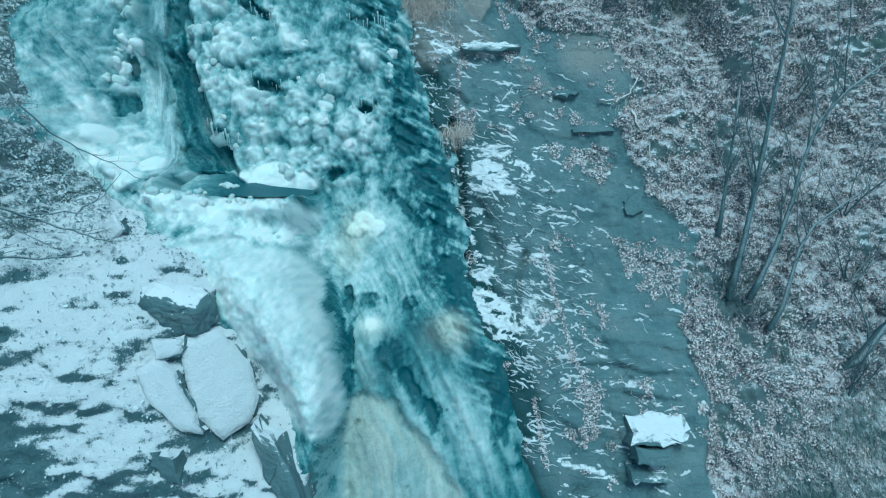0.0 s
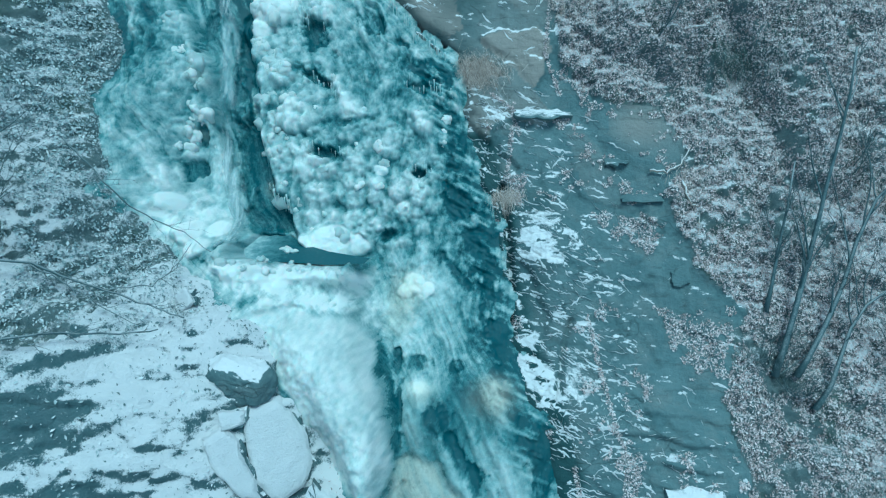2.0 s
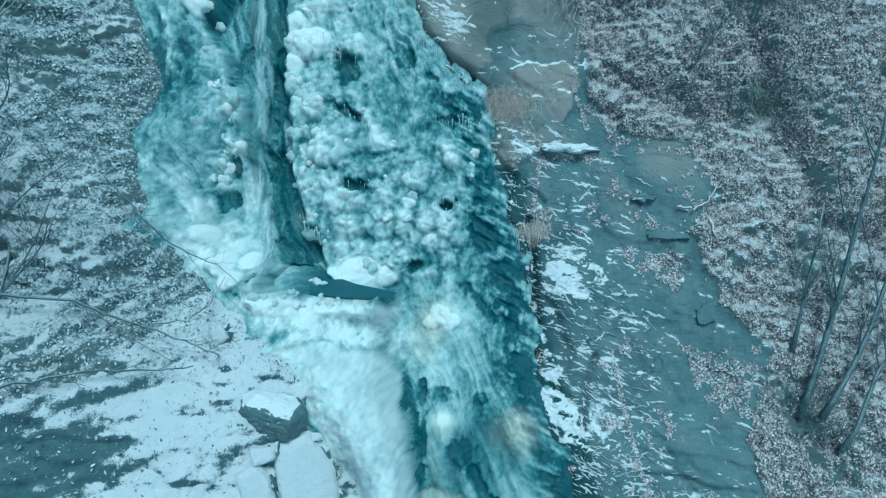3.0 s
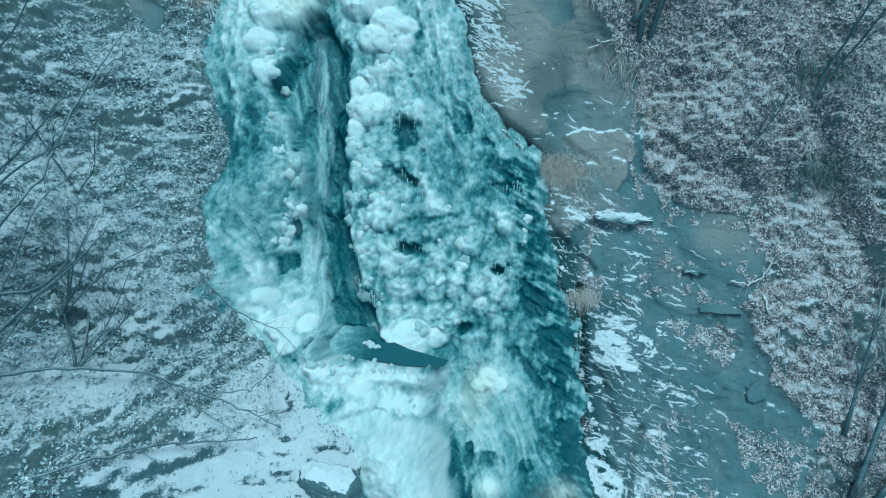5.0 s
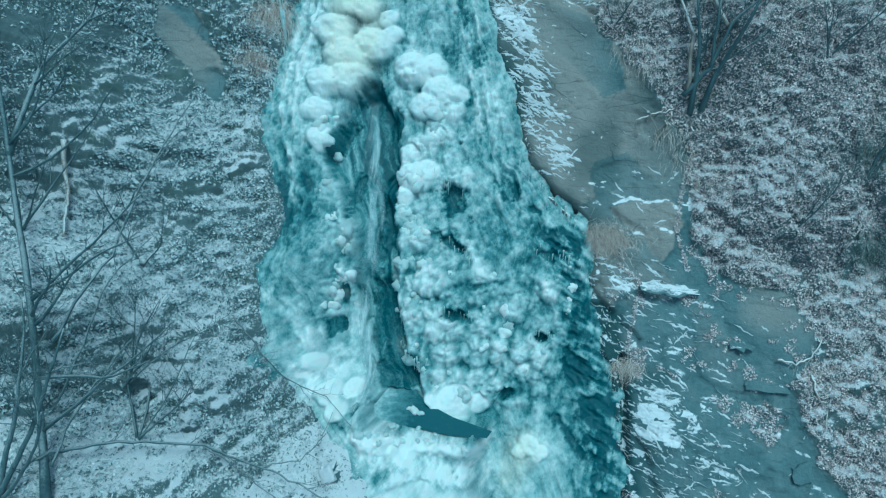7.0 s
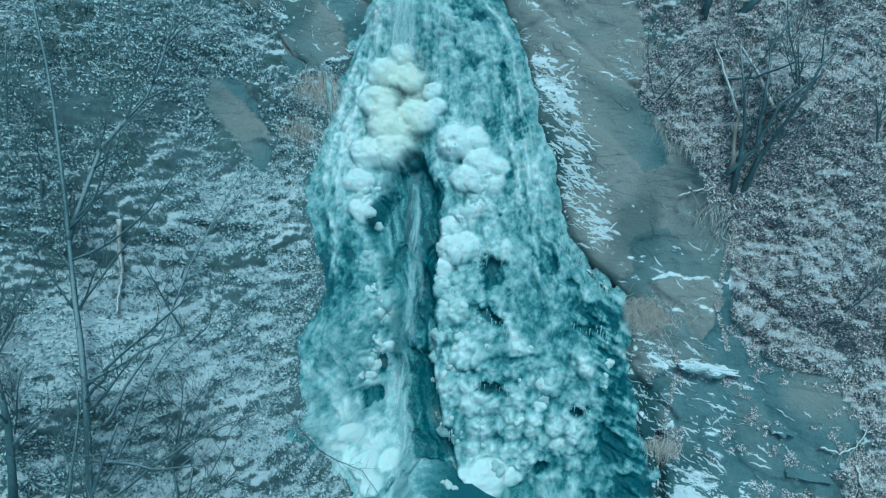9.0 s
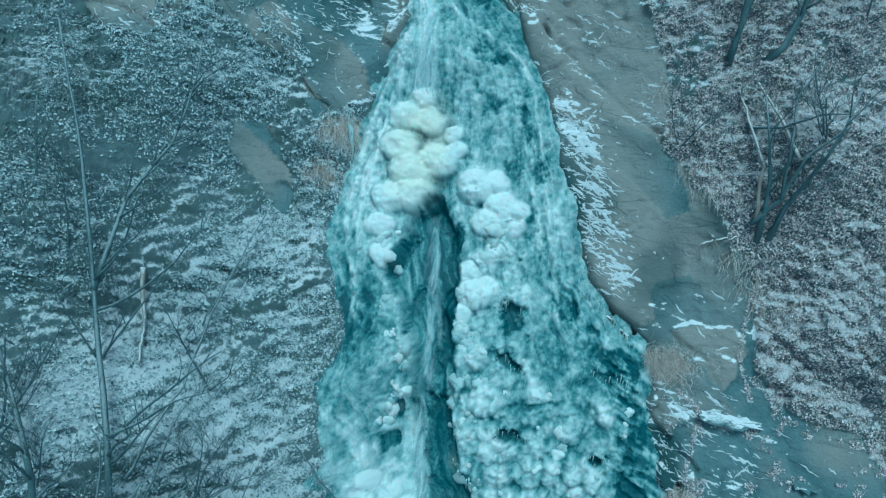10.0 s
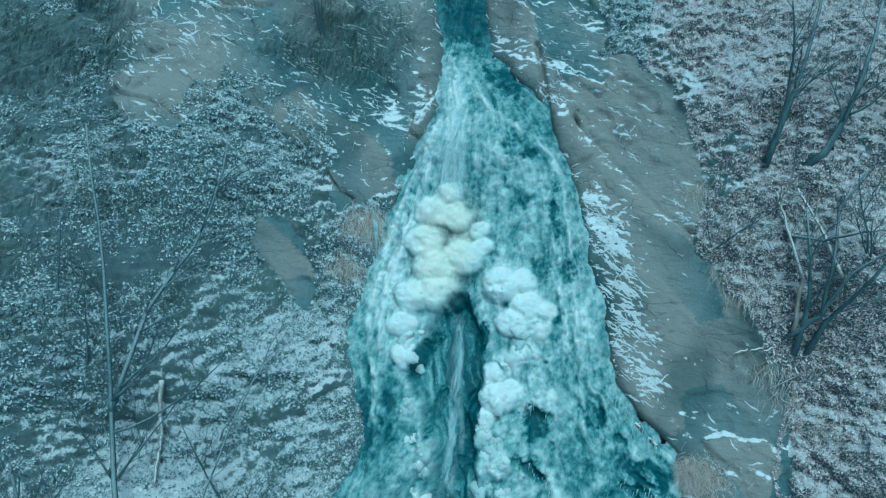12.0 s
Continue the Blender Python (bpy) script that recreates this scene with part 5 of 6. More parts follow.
    return tagged(new("snow_lines", me), "thin lines of snow lying along the rock ledges", "snow", kind="stuff")


snow_lines(36000, 5)


# ---- leaves ----
def scatter(count, span_u, span_v, seed, want):
    """Random (u, v) where want() is true."""
    r = np.random.RandomState(seed)
    u, v = r.uniform(*span_u, count), r.uniform(*span_v, count)
    ok = want(u, v, r)
    return u[ok], v[ok], r


JOINTS = ([(3.75, -1.8), (4.0, -2.97), (4.2, -3.7), (4.6, -4.4)], [(2.32, 1.75), (2.25, 0.7)], [(3.5, -4.3), (3.7, -5.4)], [(1.9, 2.35), (2.3, 2.1), (2.45, 1.6)], [(3.0, 4.4), (2.9, 3.2), (3.2, 2.4)])


def leafy_here(u, v, r):
    i, j = np.searchsorted(us, u) - 1, np.searchsorted(vs, v) - 1
    on_slope = (g_rock[j, i] < 0.0) & (g_ice[j, i] < np.where(u < -3.4, 0.14, 0.0)) & (g_snow[j, i] < -0.1)
    on_ledge = (g_rock[j, i] > 0) & (g_ice[j, i] < 0) & (np.max([inside(u, v, p) for p in LEAF_PATCHES], axis=0) + 0.3 * fbm(u * 5, v * 5, 3, 51) > 0.02) | ((g_rock[j, i] > 0) & (g_ice[j, i] < 0) & (u > 1.8) & (v < 3.0) & (fbm(u * 2.4, v * 2.4, 4, 52, 0.6) > 0.45))
    on_bank = (g_snow[j, i] > -0.1) & (g_ice[j, i] < 0) & (r.rand(len(u)) < 0.05 + 0.5 * soft(v - 0.25 * (u + 3.2) + 0.9 * fbm(u * 2, v * 2, 3, 55), -2.4, -1.2))
    joint = np.max([near_line(u, v, line, 0.06) for line in JOINTS], axis=0) > 0.4 + 0.5 * r.rand(len(u))
    # at the lower right leaves are thinned, darker soil standing in for shade
    thick = fbm(u * 1.1, v * 1.1, 3, 53) + 0.8 * fbm(u * 3.5, v * 3.5, 3, 57) + np.where(u < 0, 0.6, 0.45) * fbm(u * 8, v * 6, 3, 58) + 0.5 * r.rand(len(u)) > np.where(u < 0, -0.08, -0.2) - 0.5 * soft(v, 2.0, 4.5) * soft(u, 1.0, 2.0) + 0.5 * bump(u, v, 7.15, -2.85, 0.45, 0.4) + 0.35 * near_line(u, v, GULLY, 0.2) + 0.5 * bump(u, v, 8.8, -5.3, 2.2, 1.4) + 0.15 * bump(u, v, 7.6, -3.8, 1.6, 1.6) + 0.6 * bump(u, v, -11.6, 8.6, 2.4, 1.9) + 0.3 * bump(u, v, -9.4, 6.4, 1.3, 1.3) + 0.25 * bump(u, v, -6.2, 0.0, 2.0, 1.5) + 0.45 * bump(u, v, -9.0, 4.6, 1.3, 1.7)
    return (on_slope & thick) | (on_ledge & (r.rand(len(u)) < 0.8)) | on_bank | (joint & (g_ice[j, i] < 0))


def leaf_litter(count, seed, small, large, lift, span, material):
    u, v, r = scatter(count, span, (-7.2, 14.0), seed, leafy_here)
    n = len(u)
    e = 0.06
    h = ground_at(u, v)
    su, sv = (ground_at(u + e, v) - h) / e, (ground_at(u, v + e) - h) / e
    nrm = np.stack([-su, -sv, np.ones(n)], -1) + 0.5 * r.normal(size=(n, 3))
    nrm /= np.linalg.norm(nrm, axis=1)[:, None]
    way = r.normal(size=(n, 3))
    way -= (way * nrm).sum(1)[:, None] * nrm
    way /= np.linalg.norm(way, axis=1)[:, None]
    side = np.cross(nrm, way)
    size = (small + (large - small) * r.rand(n) ** 2.2)[:, None]
    slim = (0.16 + 0.2 * r.rand(n))[:, None]
    c = np.stack([u, v, h + lift + 0.03 * r.rand(n)], -1)
    curl = 0.28 * r.rand(n)[:, None] * size * nrm
    pts = np.stack([c - 0.55 * size * way, c - slim * size * side + curl + 0.05 * size * way, c + 0.6 * size * way, c + slim * size * side + curl], 1).reshape(-1, 3)
    world_pts = place(pts[:, 0], pts[:, 1], pts[:, 2])
    k = np.arange(n) * 4
    tris = np.concatenate([np.stack([k, k + 2, k + 1], -1), np.stack([k, k + 3, k + 2], -1)])
    me = bpy.data.meshes.new("fallen_leaves")
    me.vertices.add(4 * n)
    me.vertices.foreach_set("co", world_pts.ravel())
    me.loops.add(6 * n)
    me.loops.foreach_set("vertex_index", tris.ravel().astype(np.int32))
    me.polygons.add(2 * n)
    me.polygons.foreach_set("loop_start", np.arange(0, 6 * n, 3, dtype=np.int32))
    me.update(calc_edges=True)
    me.materials.append(material)
    return new("fallen_leaves", me)


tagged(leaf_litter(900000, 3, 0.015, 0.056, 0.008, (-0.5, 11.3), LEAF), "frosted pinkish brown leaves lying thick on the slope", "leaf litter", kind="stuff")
tagged(leaf_litter(820000, 4, 0.018, 0.07, 0.008, (-14.2, -0.5), LEAF_SHADY), "snow-dusted leaves lying thick on the slope, blue shade in their colour", "leaf litter", kind="stuff")


# ---- wood ----
def tube(verts, faces, path, radii, sides=6):
    """Adds a tapering tube along a path."""
    first = len(verts)
    for k, (p, r) in enumerate(zip(path, radii)):
        d = (path[min(k + 1, len(path) - 1)] - path[max(k - 1, 0)]).normalized()
        a = d.cross(Vector((0.3, 0.9, 0.2))).normalized()
        b = d.cross(a)
        verts.extend(p + r * (math.cos(t * 2 * math.pi / sides) * a + math.sin(t * 2 * math.pi / sides) * b) for t in range(sides))
    for k in range(len(path) - 1):
        for t in range(sides):
            i, j = first + k * sides, first + k * sides + (t + 1) % sides
            faces.append((i + t, j, j + sides, i + t + sides))
    faces.append(tuple(first + t for t in range(sides))[::-1])
    faces.append(tuple(first + (len(path) - 1) * sides + t for t in range(sides)))


def wander(start, way, length, r, bend, rise, steps=9):
    """A crooked path from start, bending up by rise."""
    pts, d, p = [start.copy()], way.normalized(), start.copy()
    for _ in range(steps):
        d = (d + bend * Vector((r.gauss(0, 1), r.gauss(0, 1), r.gauss(0, 0.7))) + Vector((0, 0, rise))).normalized()
        p = p + d * length / steps
        pts.append(p.copy())
    return pts


def twiggery(path, r, verts, faces, count, length, thick, level=1, spread=0.9):
    for _ in range(count):
        k = r.uniform(0.25, 1.0) * (len(path) - 1)
        i = min(int(k), len(path) - 2)
        p = path[i].lerp(path[i + 1], k - i)
        d = (path[i + 1] - path[i]).normalized() + spread * Vector((r.gauss(0, 1), r.gauss(0, 1), r.gauss(0.2, 0.8))).normalized()
        size = length * r.uniform(0.4, 1.0)
        sub = wander(p, d, size, r, 0.16, 0.03, 6)
        tube(verts, faces, sub, [thick * (1 - 0.8 * n / 6) for n in range(7)], 4)
        if level:
            twiggery(sub, r, verts, faces, 3, length * 0.5, thick * 0.55, level - 1)


def bare_tree(name, u, v, stems, label, seed, category="tree", twigs=7, group="", paths=(), material=None, fan=None, limbs=0):
    """A leafless tree or bush: stems are (lean across, lean out, length, thickness)."""
    r = random.Random(seed)
    foot = at(u, v, float(ground_at(np.array([u]), np.array([v]))[0]) - 0.06)
    root = new(name)
    root.location = foot
    tagged(root, label, category, group)
    material = material or BARK
    tv, tf = [], []
    for k, (across, out, length, thick) in enumerate(stems):
        way = Vector((across, -out, 1.0))
        line = [p - foot for p in paths[k]] if k < len(paths) else wander(Vector((r.uniform(-1, 1) * thick, r.uniform(-1, 1) * thick, 0)), way, length, r, 0.07, 0.02, 12)
        sv, sf = [], []
        tube(sv, sf, line, [thick * (1.25 if n == 0 else 1) * (1 - 0.72 * n / (len(line) - 1)) for n in range(len(line))], 8)
        part("trunk" if k == 0 else "stem", join("stem", sv, sf, material), root)
        for _ in range(limbs or max(3, int(1.5 * length))):
            q = r.uniform(0.05 if fan else 0.3, 0.9) * (len(line) - 1)
            i = min(int(q), len(line) - 2)
            start = line[i].lerp(line[i + 1], q - i)
            d = (line[i + 1] - line[i]).normalized() * 0.8 + Vector((r.gauss(0, 1), r.gauss(-0.1, 0.8), r.gauss(0.3, 0.5))).normalized() * 0.7
            if fan:
                d = Vector(fan) + Vector((r.gauss(0, 0.28), r.gauss(0, 0.16), r.gauss(0, 0.28)))
            limb_len = length * r.uniform(0.2, 0.42)
            limb = wander(start, d, limb_len, r, 0.1, 0.04, 8)
            lv, lf = [], []
            t0 = thick * (0.55 if fan else 0.42) * (1 - 0.5 * q / (len(line) - 1))
            tube(lv, lf, limb, [t0 * (1 - 0.75 * n / 8) for n in range(9)], 6)
            part("limb", join("limb", lv, lf, material), root)
            twiggery(limb, r, tv, tf, twigs, 0.55, max(0.004, t0 * 0.35))
        twiggery(line, r, tv, tf, twigs, 0.6, max(0.004, thick * 0.16))
    tagged(part("twig_spray", join("twig_spray", tv, tf, material), root), kind="stuff")
    return root


def above(points):
    """World places of (u, v, metres over the ground)."""
    return [at(u, v, float(base(np.array(u), np.array(v))) + h) for u, v, h in points]


TRUNK = [(-5.39, -1.87, 0), (-5.7, -1.35, 0.25), (-5.87, -0.7, 0.4), (-5.85, -0.02, 0.5), (-5.94, 0.59, 0.55), (-6.25, 1.21, 0.6), (-6.61, 1.69, 0.6), (-6.91, 2.31, 0.6), (-7.11, 3.03, 0.6), (-7.34, 3.76, 0.65), (-7.73, 4.52, 0.7), (-8.09, 5.23, 0.75), (-8.37, 5.83, 0.8), (-8.89, 6.71, 0.9)]
FORK = [(-6.99, 2.55, 0.6), (-7.03, 3.15, 0.55), (-7.18, 4.0, 0.5), (-7.27, 4.63, 0.5), (-7.27, 5.13, 0.5), (-7.22, 5.84, 0.5), (-7.19, 6.48, 0.55), (-7.33, 7.16, 0.6)]
EDGE_TREE = [(-6.54, -1.42, 0), (-6.55, -0.53, 0.4), (-6.42, 0.16, 0.5), (-6.6, 0.71, 0.6), (-7.07, 1.18, 0.7), (-7.59, 1.84, 0.8)]
bare_tree("bare_tree", -5.39, -1.87, [(0, 0, 6.5, 0.055), (0, 0, 3.5, 0.04)], "slender leafless tree with branches fanning over the slope", 5, twigs=6, paths=(above(TRUNK), above(FORK)), fan=(0.95, 0.42, 0.8), limbs=8)
bare_tree("bare_tree", -6.54, -1.42, [(0, 0, 4.0, 0.06)], "leafless grey tree at the foot of the slope", 17, twigs=5, group="trees of the left slope", paths=(above(EDGE_TREE),))
bare_tree("bare_tree", -7.6, 2.2, [(-0.5, -0.5, 3.2, 0.03), (0.1, -0.65, 2.2, 0.02)], "thin leafless sapling on the leafy slope", 16, twigs=5, group="trees of the left slope")
bare_tree("bare_tree", -5.9, -1.9, [(0.5, -0.5, 2.6, 0.04), (0.8, -0.3, 2.2, 0.03), (0.15, -0.6, 2.6, 0.04)], "thicket of thin leafless stems on the snowy slope", 7, "bush", 8)
ABOVE_CLIFF = [[(2.88, 5.34, 0), (2.86, 5.86, 0.15), (2.81, 6.38, 0.3), (2.68, 7.01, 0.5), (2.5, 7.8, 0.8)], [(3.07, 5.4, 0), (3.17, 5.96, 0.15), (3.3, 6.25, 0.3), (3.45, 6.63, 0.5), (3.56, 7.03, 0.7), (3.8, 7.8, 1.0)]]
bare_tree("bare_tree", 2.95, 5.38, [(0, 0, 3.0, 0.05), (0, 0, 3.0, 0.05), (0.5, -0.3, 2.4, 0.03), (-0.3, -0.4, 2.2, 0.028)], "leafless tree of several stems above the cliff", 8, group="trees of the right slope", paths=[above(p) for p in ABOVE_CLIFF])
CLUMP = [[(6.95, -2.68, 0), (7.06, -2.29, 0.12), (7.25, -1.6, 0.25), (7.42, -0.82, 0.4), (7.58, -0.13, 0.5), (7.7, 0.64, 0.65), (7.84, 1.48, 0.85), (7.94, 2.22, 1.0), (7.9, 2.88, 1.2)],
         [(7.33, -2.68, 0), (7.51, -2.34, 0.12), (7.83, -1.7, 0.25), (8.1, -1.01, 0.4), (8.32, -0.3, 0.5), (8.64, 0.45, 0.65), (9.16, 1.0, 0.85), (9.88, 1.52, 1.0)],
         [(6.88, -1.58, 0), (6.94, -1.09, 0.15), (7.02, -0.4, 0.3), (7.11, 0.28, 0.45), (7.18, 1.05, 0.6)],
         [(7.6, -3.21, 0), (7.86, -2.83, 0.1), (8.05, -2.29, 0.2), (8.22, -1.8, 0.3), (8.53, -1.39, 0.35), (9.02, -1.08, 0.4), (9.74, -0.65, 0.5)]]
bare_tree("bare_tree", 6.95, -2.68, [(0, 0, 4.6, 0.06), (0, 0, 4.6, 0.055)], "leafless tree with two curving grey stems on the leafy slope", 9, group="trees of the right slope", paths=[above(p) for p in CLUMP[:2]], limbs=8)
bare_tree("bare_tree", 6.88, -1.58, [(0, 0, 3.0, 0.04)], "thin leafless tree with a straight grey stem", 18, group="trees of the right slope", paths=[above(CLUMP[2])])
bare_tree("bare_tree", 7.6, -3.21, [(0, 0, 3.0, 0.045)], "young leafless tree bending up from frosted leaves", 10, group="trees of the right slope", paths=[above(CLUMP[3])])
bare_tree("bare_tree", 8.86, -3.85, [(0.8, 0.1, 2.6, 0.07), (0.5, 0.2, 2.2, 0.03)], "leaning leafless tree among frosted leaves", 12, group="trees of the right slope", paths=[above([(8.86, -3.85, 0), (9.15, -3.75, 0.1), (9.62, -3.27, 0.25), (10.06, -2.59, 0.4), (10.4, -1.8, 0.6)])])
HIGH = [[(1.96, 8.74, 0), (2.05, 9.25, 0.15), (2.17, 9.87, 0.3), (2.29, 10.61, 0.5), (2.4, 11.6, 0.8), (2.5, 12.65, 1.0)], [(2.6, 8.75, 0), (2.86, 9.01, 0.1), (3.05, 9.61, 0.3), (3.19, 10.32, 0.5), (3.31, 11.07, 0.7), (3.46, 12.09, 0.9)]]
bare_tree("bare_tree", 2.0, 8.75, [(0, 0, 3.6, 0.06), (0.1, 0.0, 3.0, 0.04)], "leafless tree high on the slope", 13, group="trees of the right slope", paths=[above(HIGH[0])])
bare_tree("bare_tree", 2.6, 8.7, [(0, 0, 3.6, 0.07)], "curved leafless tree high on the slope", 14, group="trees of the right slope", paths=[above(HIGH[1])])
bare_tree("bare_tree", 6.0, 4.3, [(0.05, 0.0, 3.2, 0.032), (0.4, 0.1, 3.0, 0.028)], "leafless tree with two grey stems", 15, group="trees of the right slope")
for k, (u, v) in enumerate([(-5.4, -0.6), (-6.9, 1.5), (-5.0, -1.3), (-7.6, 0.2)]):
    r_ = random.Random(200 + k)
    bare_tree("bare_bush", u, v, [(r_.gauss(0.35, 0.5), r_.gauss(-0.35, 0.3), r_.uniform(1.4, 2.4), r_.uniform(0.014, 0.024)) for _ in range(4)], "tangle of thin grey leafless stems", 230 + k, "bush", 7, "thickets")
for k, (u, v) in enumerate([(6.95, -2.75), (7.4, -3.1), (8.9, -4.4), (9.3, -2.4)]):
    r_ = random.Random(300 + k)
    bare_tree("bare_bush", u, v, [(r_.gauss(0.1, 0.7), r_.gauss(-0.2, 0.4), r_.uniform(0.5, 1.2), r_.uniform(0.012, 0.02)) for _ in range(5)], "dark tangle of leafless shoots at the tree's foot", 330 + k, "bush", 5, "shoots on the leafy slope")
for k, (u, v, n) in enumerate([(4.8, 3.2, 3), (3.6, 7.0, 3), (8.4, 0.6, 4), (9.4, -1.2, 3), (1.3, 7.0, 3), (5.1, 6.4, 3), (4.2, 9.6, 3), (-8.9, 3.9, 4), (-10.2, 4.6, 4), (-8.6, 1.2, 3), (-6.8, -0.3, 3), (-11.5, 7.0, 4), (-7.4, 3.6, 3), (-5.6, 1.2, 2), (-6.9, 9.9, 3), (-11.3, 9.2, 4)]):
    r_ = random.Random(100 + k)
    bare_tree("bare_bush", u, v, [(r_.gauss(0, 0.5), r_.gauss(0, 0.3), r_.uniform(0.9, 1.7), r_.uniform(0.012, 0.022)) for _ in range(n)], "bush of thin leafless twigs", 30 + k, "bush", 6, "bushes of the slopes")


def branch(name, points, thick, label, material, category="branch", twigs=0, seed=1, group=""):
    """A branch, root or stick along places over the ground."""
    pts = above(points)
    line = []
    for a, b in zip(pts, pts[1:]):
        line += [a.lerp(b, k / 4) for k in range(4)]
    line.append(pts[-1])
    r = random.Random(seed)
    line = [p + Vector((r.gauss(0, 0.012), r.gauss(0, 0.012), r.gauss(0, 0.012))) for p in line]
    verts, faces = [], []
    tube(verts, faces, line, [thick * (1 - 0.6 * k / (len(line) - 1)) for k in range(len(line))], 7)
    ob = tagged(new(name, join(name, verts, faces, material)), label, category, group)
    if twigs:
        tv, tf = [], []
        twiggery(line, r, tv, tf, twigs, 0.5, thick * 0.35)
        tagged(part("twig_spray", join("twig_spray", tv, tf, material), ob), kind="stuff")
    return ob


branch("fallen_stick", [(-6.85, 2.99, 0.14), (-6.72, 2.56, 0.16), (-6.6, 2.22, 0.16), (-6.51, 1.88, 0.14), (-6.37, 1.55, 0.12)], 0.04, "snow-covered fallen stick on leaves", DEADWOOD, "stick", seed=2)
branch("fallen_pole", [(-8.4, 0.85, 0.05), (-7.4, 0.9, 0.07), (-6.35, 0.98, 0.05)], 0.035, "pale fallen pole lying across the slope", DEADWOOD, "stick", seed=3)
branch("bare_branch", [(-5.74, -1.44, 0.3), (-5.6, -1.33, 0.35), (-5.25, -1.23, 0.4), (-4.7, -1.19, 0.45), (-4.05, -1.23, 0.45), (-3.66, -1.43, 0.45), (-3.17, -1.63, 0.45), (-2.64, -1.78, 0.45), (-2.23, -1.9, 0.45)], 0.026, "arching leafless branch reaching over the snow", BARK, twigs=8, seed=4, group="branches over the snow")
branch("bare_branch", [(-4.05, -1.23, 0.45), (-3.61, -1.53, 0.45), (-3.19, -1.82, 0.45), (-2.75, -2.02, 0.45)], 0.012, "thin forked leafless branch over the snow", BARK, twigs=6, seed=5, group="branches over the snow")
branch("bare_branch", [(-3.33, -1.55, 0.45), (-2.87, -1.47, 0.5), (-2.68, -1.23, 0.5), (-2.66, -0.84, 0.5)], 0.011, "thin upturned leafless branch beside the ice", BARK, twigs=7, seed=6, group="branches over the snow")
branch("bare_branch", [(-4.62, -2.41, 0.2), (-4.09, -2.21, 0.3), (-3.63, -2.11, 0.35), (-2.97, -2.12, 0.35), (-2.54, -2.06, 0.35)], 0.022, "long leafless branch reaching over the snow", BARK, twigs=9, seed=7, group="branches over the snow")
branch("bare_branch", [(-4.3, 0.6, 0.3), (-3.99, 0.27, 0.4), (-3.65, -0.14, 0.45), (-3.36, -0.42, 0.5), (-2.92, -0.63, 0.5), (-2.28, -0.96, 0.5)], 0.014, "thin leafless branch hanging before the ice", BARK, twigs=8, seed=11, group="branches over the snow")
branch("bare_branch", [(-5.46, -1.49, 0.4), (-5.51, -0.89, 0.5), (-5.27, -0.28, 0.6), (-5.12, 0.2, 0.6)], 0.018, "slanting leafless limb before the slope", BARK, twigs=8, seed=8, group="thin shoots")
branch("bare_branch", [(-5.74, 0.12, 0.5), (-5.69, 0.66, 0.5), (-5.63, 1.34, 0.6), (-5.76, 2.44, 0.6), (-5.74, 3.17, 0.6), (-5.78, 4.29, 0.6)], 0.024, "long slanting leafless limb before the slope", BARK, twigs=10, seed=9, group="thin shoots")
branch("bare_branch", [(-5.73, -0.76, 0.4), (-5.52, 0.08, 0.5), (-5.53, 1.0, 0.6), (-5.4, 1.7, 0.6)], 0.018, "slanting leafless shoot over the snow edge", BARK, twigs=8, seed=10, group="thin shoots")
branch("bare_branch", [(-5.9, 2.21, 0.35), (-5.86, 2.8, 0.35), (-5.85, 3.34, 0.3), (-5.8, 3.96, 0.25)], 0.014, "long thin leafless shoot crossing the slope", BARK, twigs=4, seed=21, group="thin shoots")
for k, line in enumerate(([(2.7, 5.6, 0.1), (3.05, 6.05, 0.2), (3.25, 6.7, 0.15), (3.8, 7.3, 0.3)], [(2.75, 5.7, 0.1), (2.7, 6.6, 0.25), (2.48, 7.3, 0.2), (2.2, 8.2, 0.1)], [(3.2, 6.7, 0.15), (2.85, 7.6, 0.2), (2.5, 8.3, 0.1)], [(3.05, 6.05, 0.2), (3.05, 7.0, 0.2), (3.1, 7.9, 0.3), (3.5, 8.7, 0.3)], [(2.4, 7.4, 0.1), (2.9, 7.3, 0.25), (3.4, 7.5, 0.3), (4.0, 7.7, 0.2)])):
    branch("fallen_limb", line, 0.045 - 0.004 * k, "fallen leafless limb dusted with snow", DEADWOOD if k in (1, 2) else BARK, "branch", twigs=5, seed=40 + k, group="fallen limbs")
branch("tree_root", [(4.85, 0.95, 0.03), (5.15, 0.9, 0.08), (5.4, 1.05, 0.06), (5.6, 1.35, 0.02)], 0.025, "pale root over the rock edge", DEADWOOD, "root", seed=6, group="roots")
branch("tree_root", [(5.45, 0.75, 0.02), (5.5, 0.5, 0.1), (5.6, 0.3, 0.08), (5.75, 0.3, 0.02)], 0.025, "looping pale root under leaves", DEADWOOD, "root", seed=7, group="roots")
branch("tree_root", [(5.75, 0.3, 0.0), (5.72, -0.2, 0.05), (5.7, -0.8, 0.04)], 0.012, "thin root hanging down the rock", DEADWOOD, "root", seed=8, group="roots")
for k in range(7):
    r_ = random.Random(60 + k)
    u, v = 2.4 + r_.uniform(-0.3, 0.6), 5.3 + r_.uniform(-0.3, 0.3)
    branch("tree_root", [(u, v, 0.02), (u + r_.uniform(-0.35, 0.1), v - 0.1, 0.16), (u + r_.uniform(-0.5, 0.2), v - r_.uniform(0.3, 0.7), 0.05)], 0.02, "bared tree root at the cliff edge", DEADWOOD, "root", seed=70 + k, group="roots")


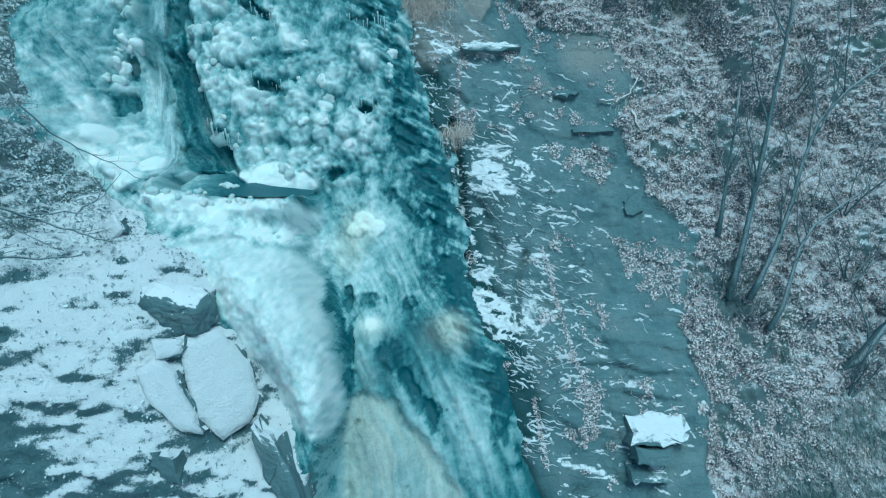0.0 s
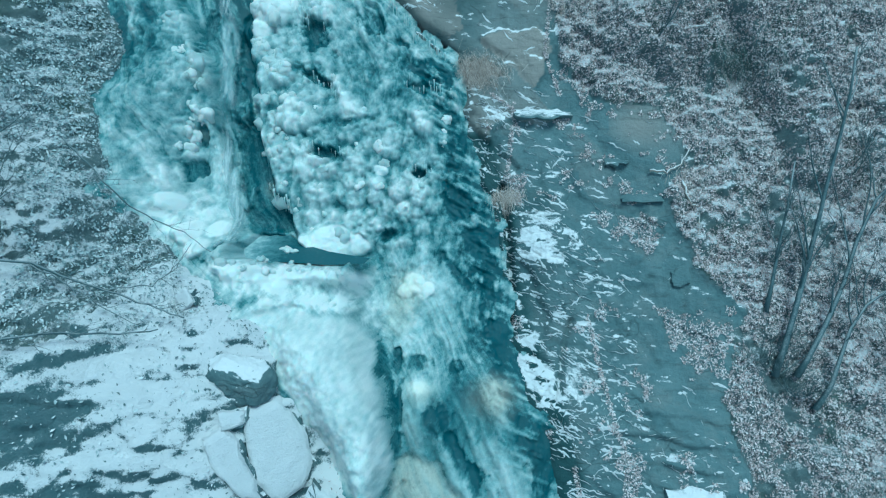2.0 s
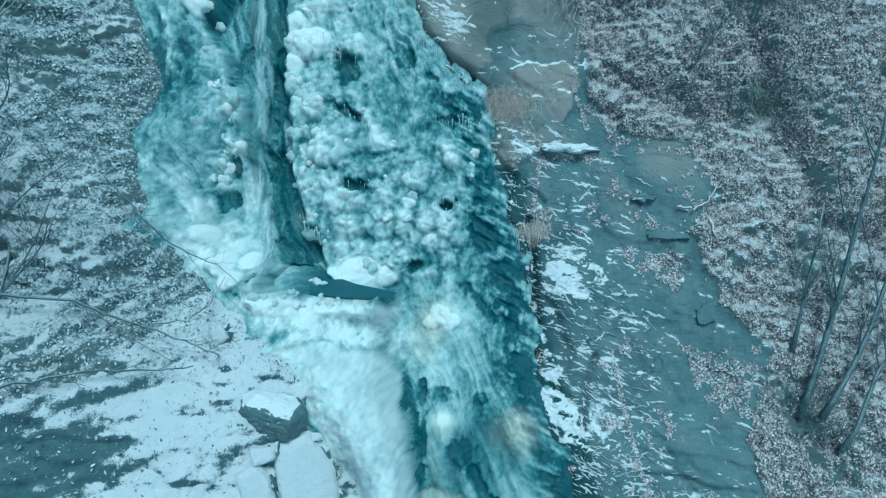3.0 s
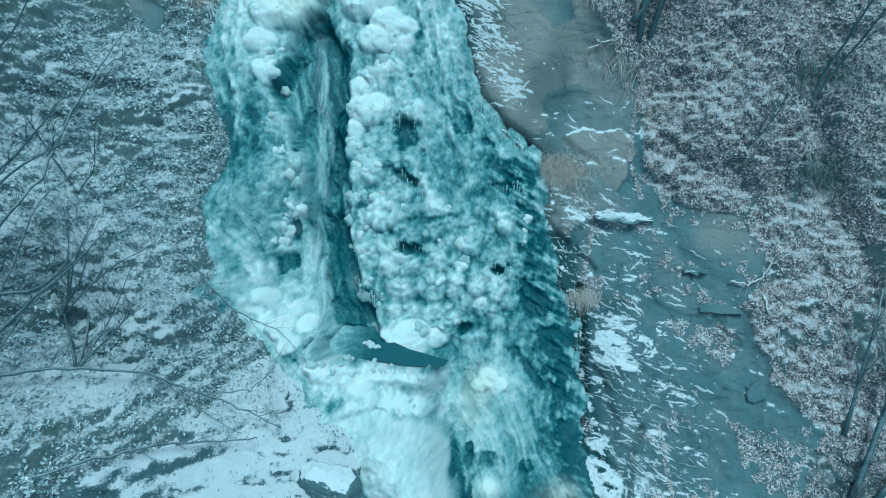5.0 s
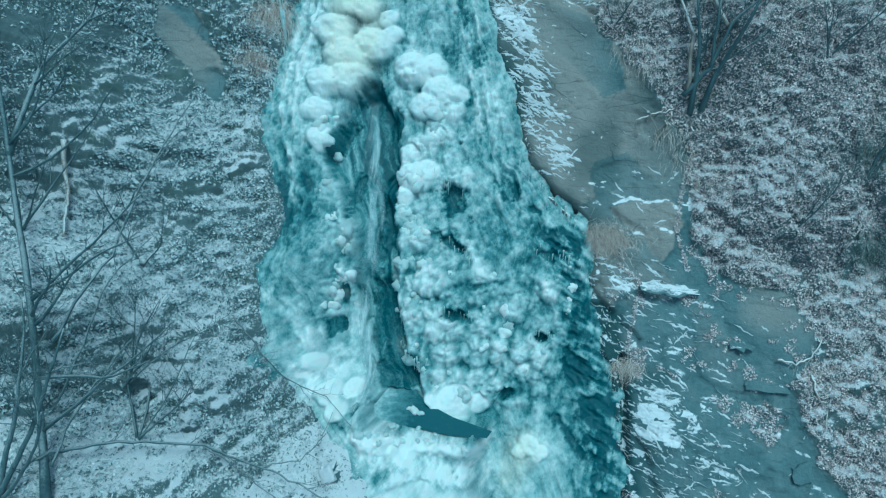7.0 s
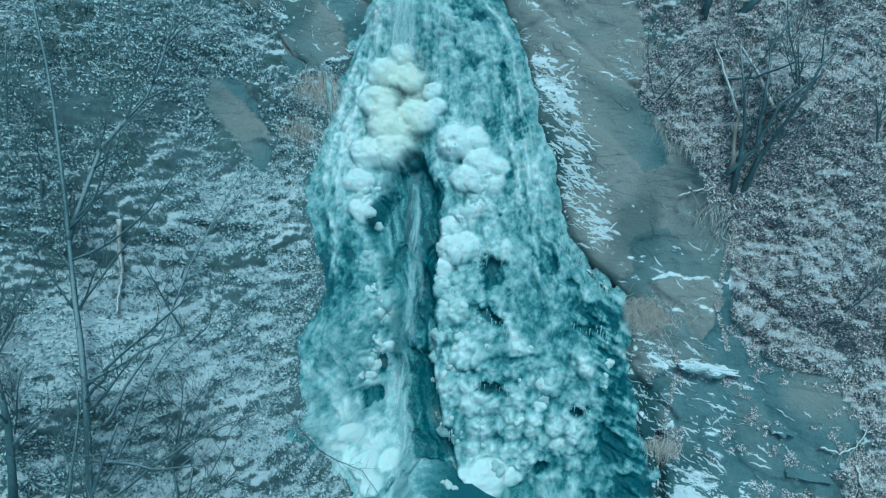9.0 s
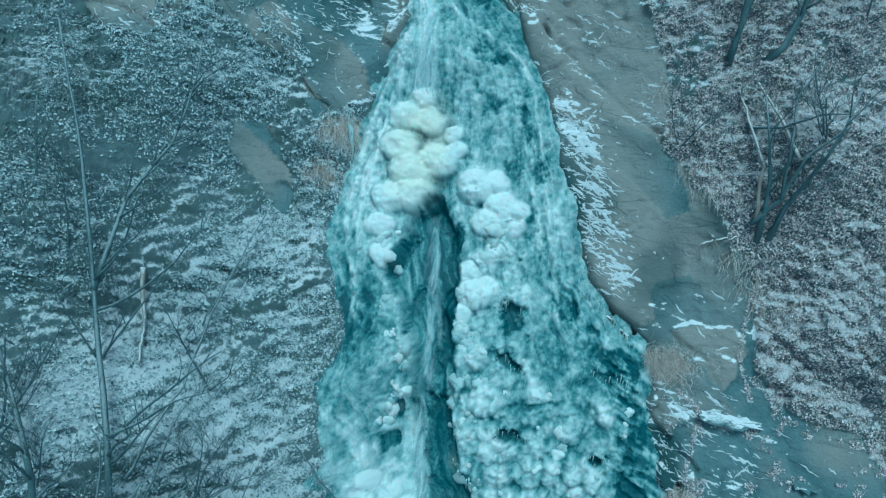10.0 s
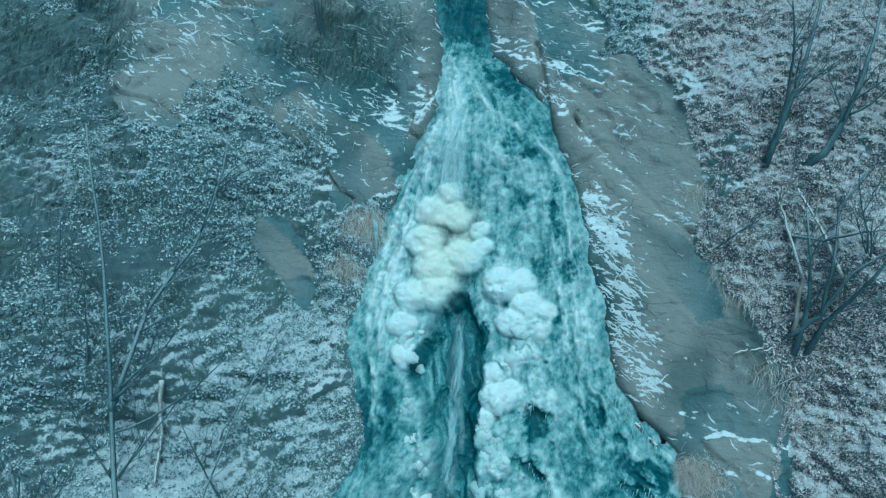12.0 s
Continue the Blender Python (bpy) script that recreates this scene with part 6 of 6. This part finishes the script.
def tuft(u, v, count, length, hang, label, seed, material=None, group="", wide=0.25, tangle=0.0):
    """A tuft of long blades, each hanging over."""
    r = random.Random(seed)
    verts, faces = [], []
    for _ in range(count):
        a, b = u + r.gauss(0, wide), v + r.gauss(0, wide * 0.6)
        p = at(a, b, float(ground_at(np.array([a]), np.array([b]))[0]))
        d = Vector((r.gauss(0, 0.5 + tangle), -1.0, r.uniform(-0.2 - tangle, 0.9))).normalized()
        w, size = r.uniform(0.002, 0.005), length * r.uniform(0.4, 1.0)
        side = d.cross(Vector((0, 0, 1))).normalized()
        for k in range(5):
            verts += [p + side * w * (1 - k / 5), p - side * w * (1 - k / 5)]
            d = (d + Vector((r.gauss(0, 0.12 + tangle), r.gauss(0, 0.1 + 0.5 * tangle), -hang + r.gauss(0, tangle)))).normalized()
            p = p + d * size / 4
        n = len(verts) - 10
        faces += [(n + 2 * k, n + 2 * k + 1, n + 2 * k + 3, n + 2 * k + 2) for k in range(4)]
    return tagged(new("grass_tuft", join("grass_tuft", verts, faces, material or GRASS)), label, "grass", group, "stuff")


tuft(1.62, 2.85, 2600, 0.42, 0.45, "large tangled tuft of dry straw-coloured grass on the rock edge", 1, wide=0.22, tangle=0.45)
tuft(-5.1, 6.35, 900, 0.75, 0.75, "frosted dry grass hanging beside the ice", 2, wide=0.2, tangle=0.22)
tuft(-5.35, 5.4, 500, 0.5, 0.75, "frosted dry grass hanging from a ledge", 3, wide=0.2, tangle=0.3)
tuft(2.25, 0.45, 500, 0.45, 0.7, "dry grass in a crack of the cliff", 4, wide=0.12, tangle=0.25)
for k, (u, v) in enumerate([(2.9, 4.6), (3.3, 4.2), (1.7, 6.6), (2.0, 6.2), (0.9, 8.2), (1.5, 7.5), (2.6, 5.0), (5.6, 0.9), (9.0, 0.7), (8.6, 2.2), (8.9, -5.2), (7.2, -5.0)]):
    tuft(u, v, 80, 0.4, 0.6, "grass and roots hanging over an edge", 20 + k, group="hanging grass", wide=0.22)
for k, (u, v) in enumerate([(-10.8, 3.0), (-11.6, 4.2), (-12.4, 6.0), (-7.4, 9.6), (-6.9, 10.4), (-12.6, 8.2), (8.9, -5.6), (9.6, -5.2), (6.6, 3.2), (6.2, 4.9), (-9.0, 4.5), (-8.4, 3.7), (-9.6, 5.3), (-8.8, 5.7), (-9.9, 4.2), (9.2, -4.6), (8.2, -5.4), (7.6, -5.7), (9.0, -6.0), (8.6, -4.7), (9.8, -4.4), (10.2, -5.6), (-10.9, 8.4), (-11.9, 7.6), (-10.6, 9.4), (-12.9, 9.9), (-13.2, 7.2), (-11.8, 10.4), (-12.4, 9.2)]):
    tuft(u, v, 420, 0.5, 0.4, "dark green frosted undergrowth", 50 + k, FERN, "undergrowth", wide=0.4)
for k, (u, v) in enumerate([(-6.4, 10.1), (-6.7, 9.6), (-6.1, 10.7), (-6.6, 11.1), (-6.0, 9.7), (-11.0, 6.6), (-11.6, 6.2), (-12.2, 7.2), (-10.8, 7.4), (-11.4, 8.0), (-12.0, 8.7), (-10.4, 6.3), (-12.8, 8.8), (-11.2, 9.6), (-10.6, 8.8), (-9.6, 6.9), (-9.0, 6.4), (-9.9, 5.9), (-8.8, 5.6)]):
    tuft(u, v, 420, 0.8, 0.6, "dark green hanging undergrowth", 150 + k, FERN, "hanging undergrowth", wide=0.42)
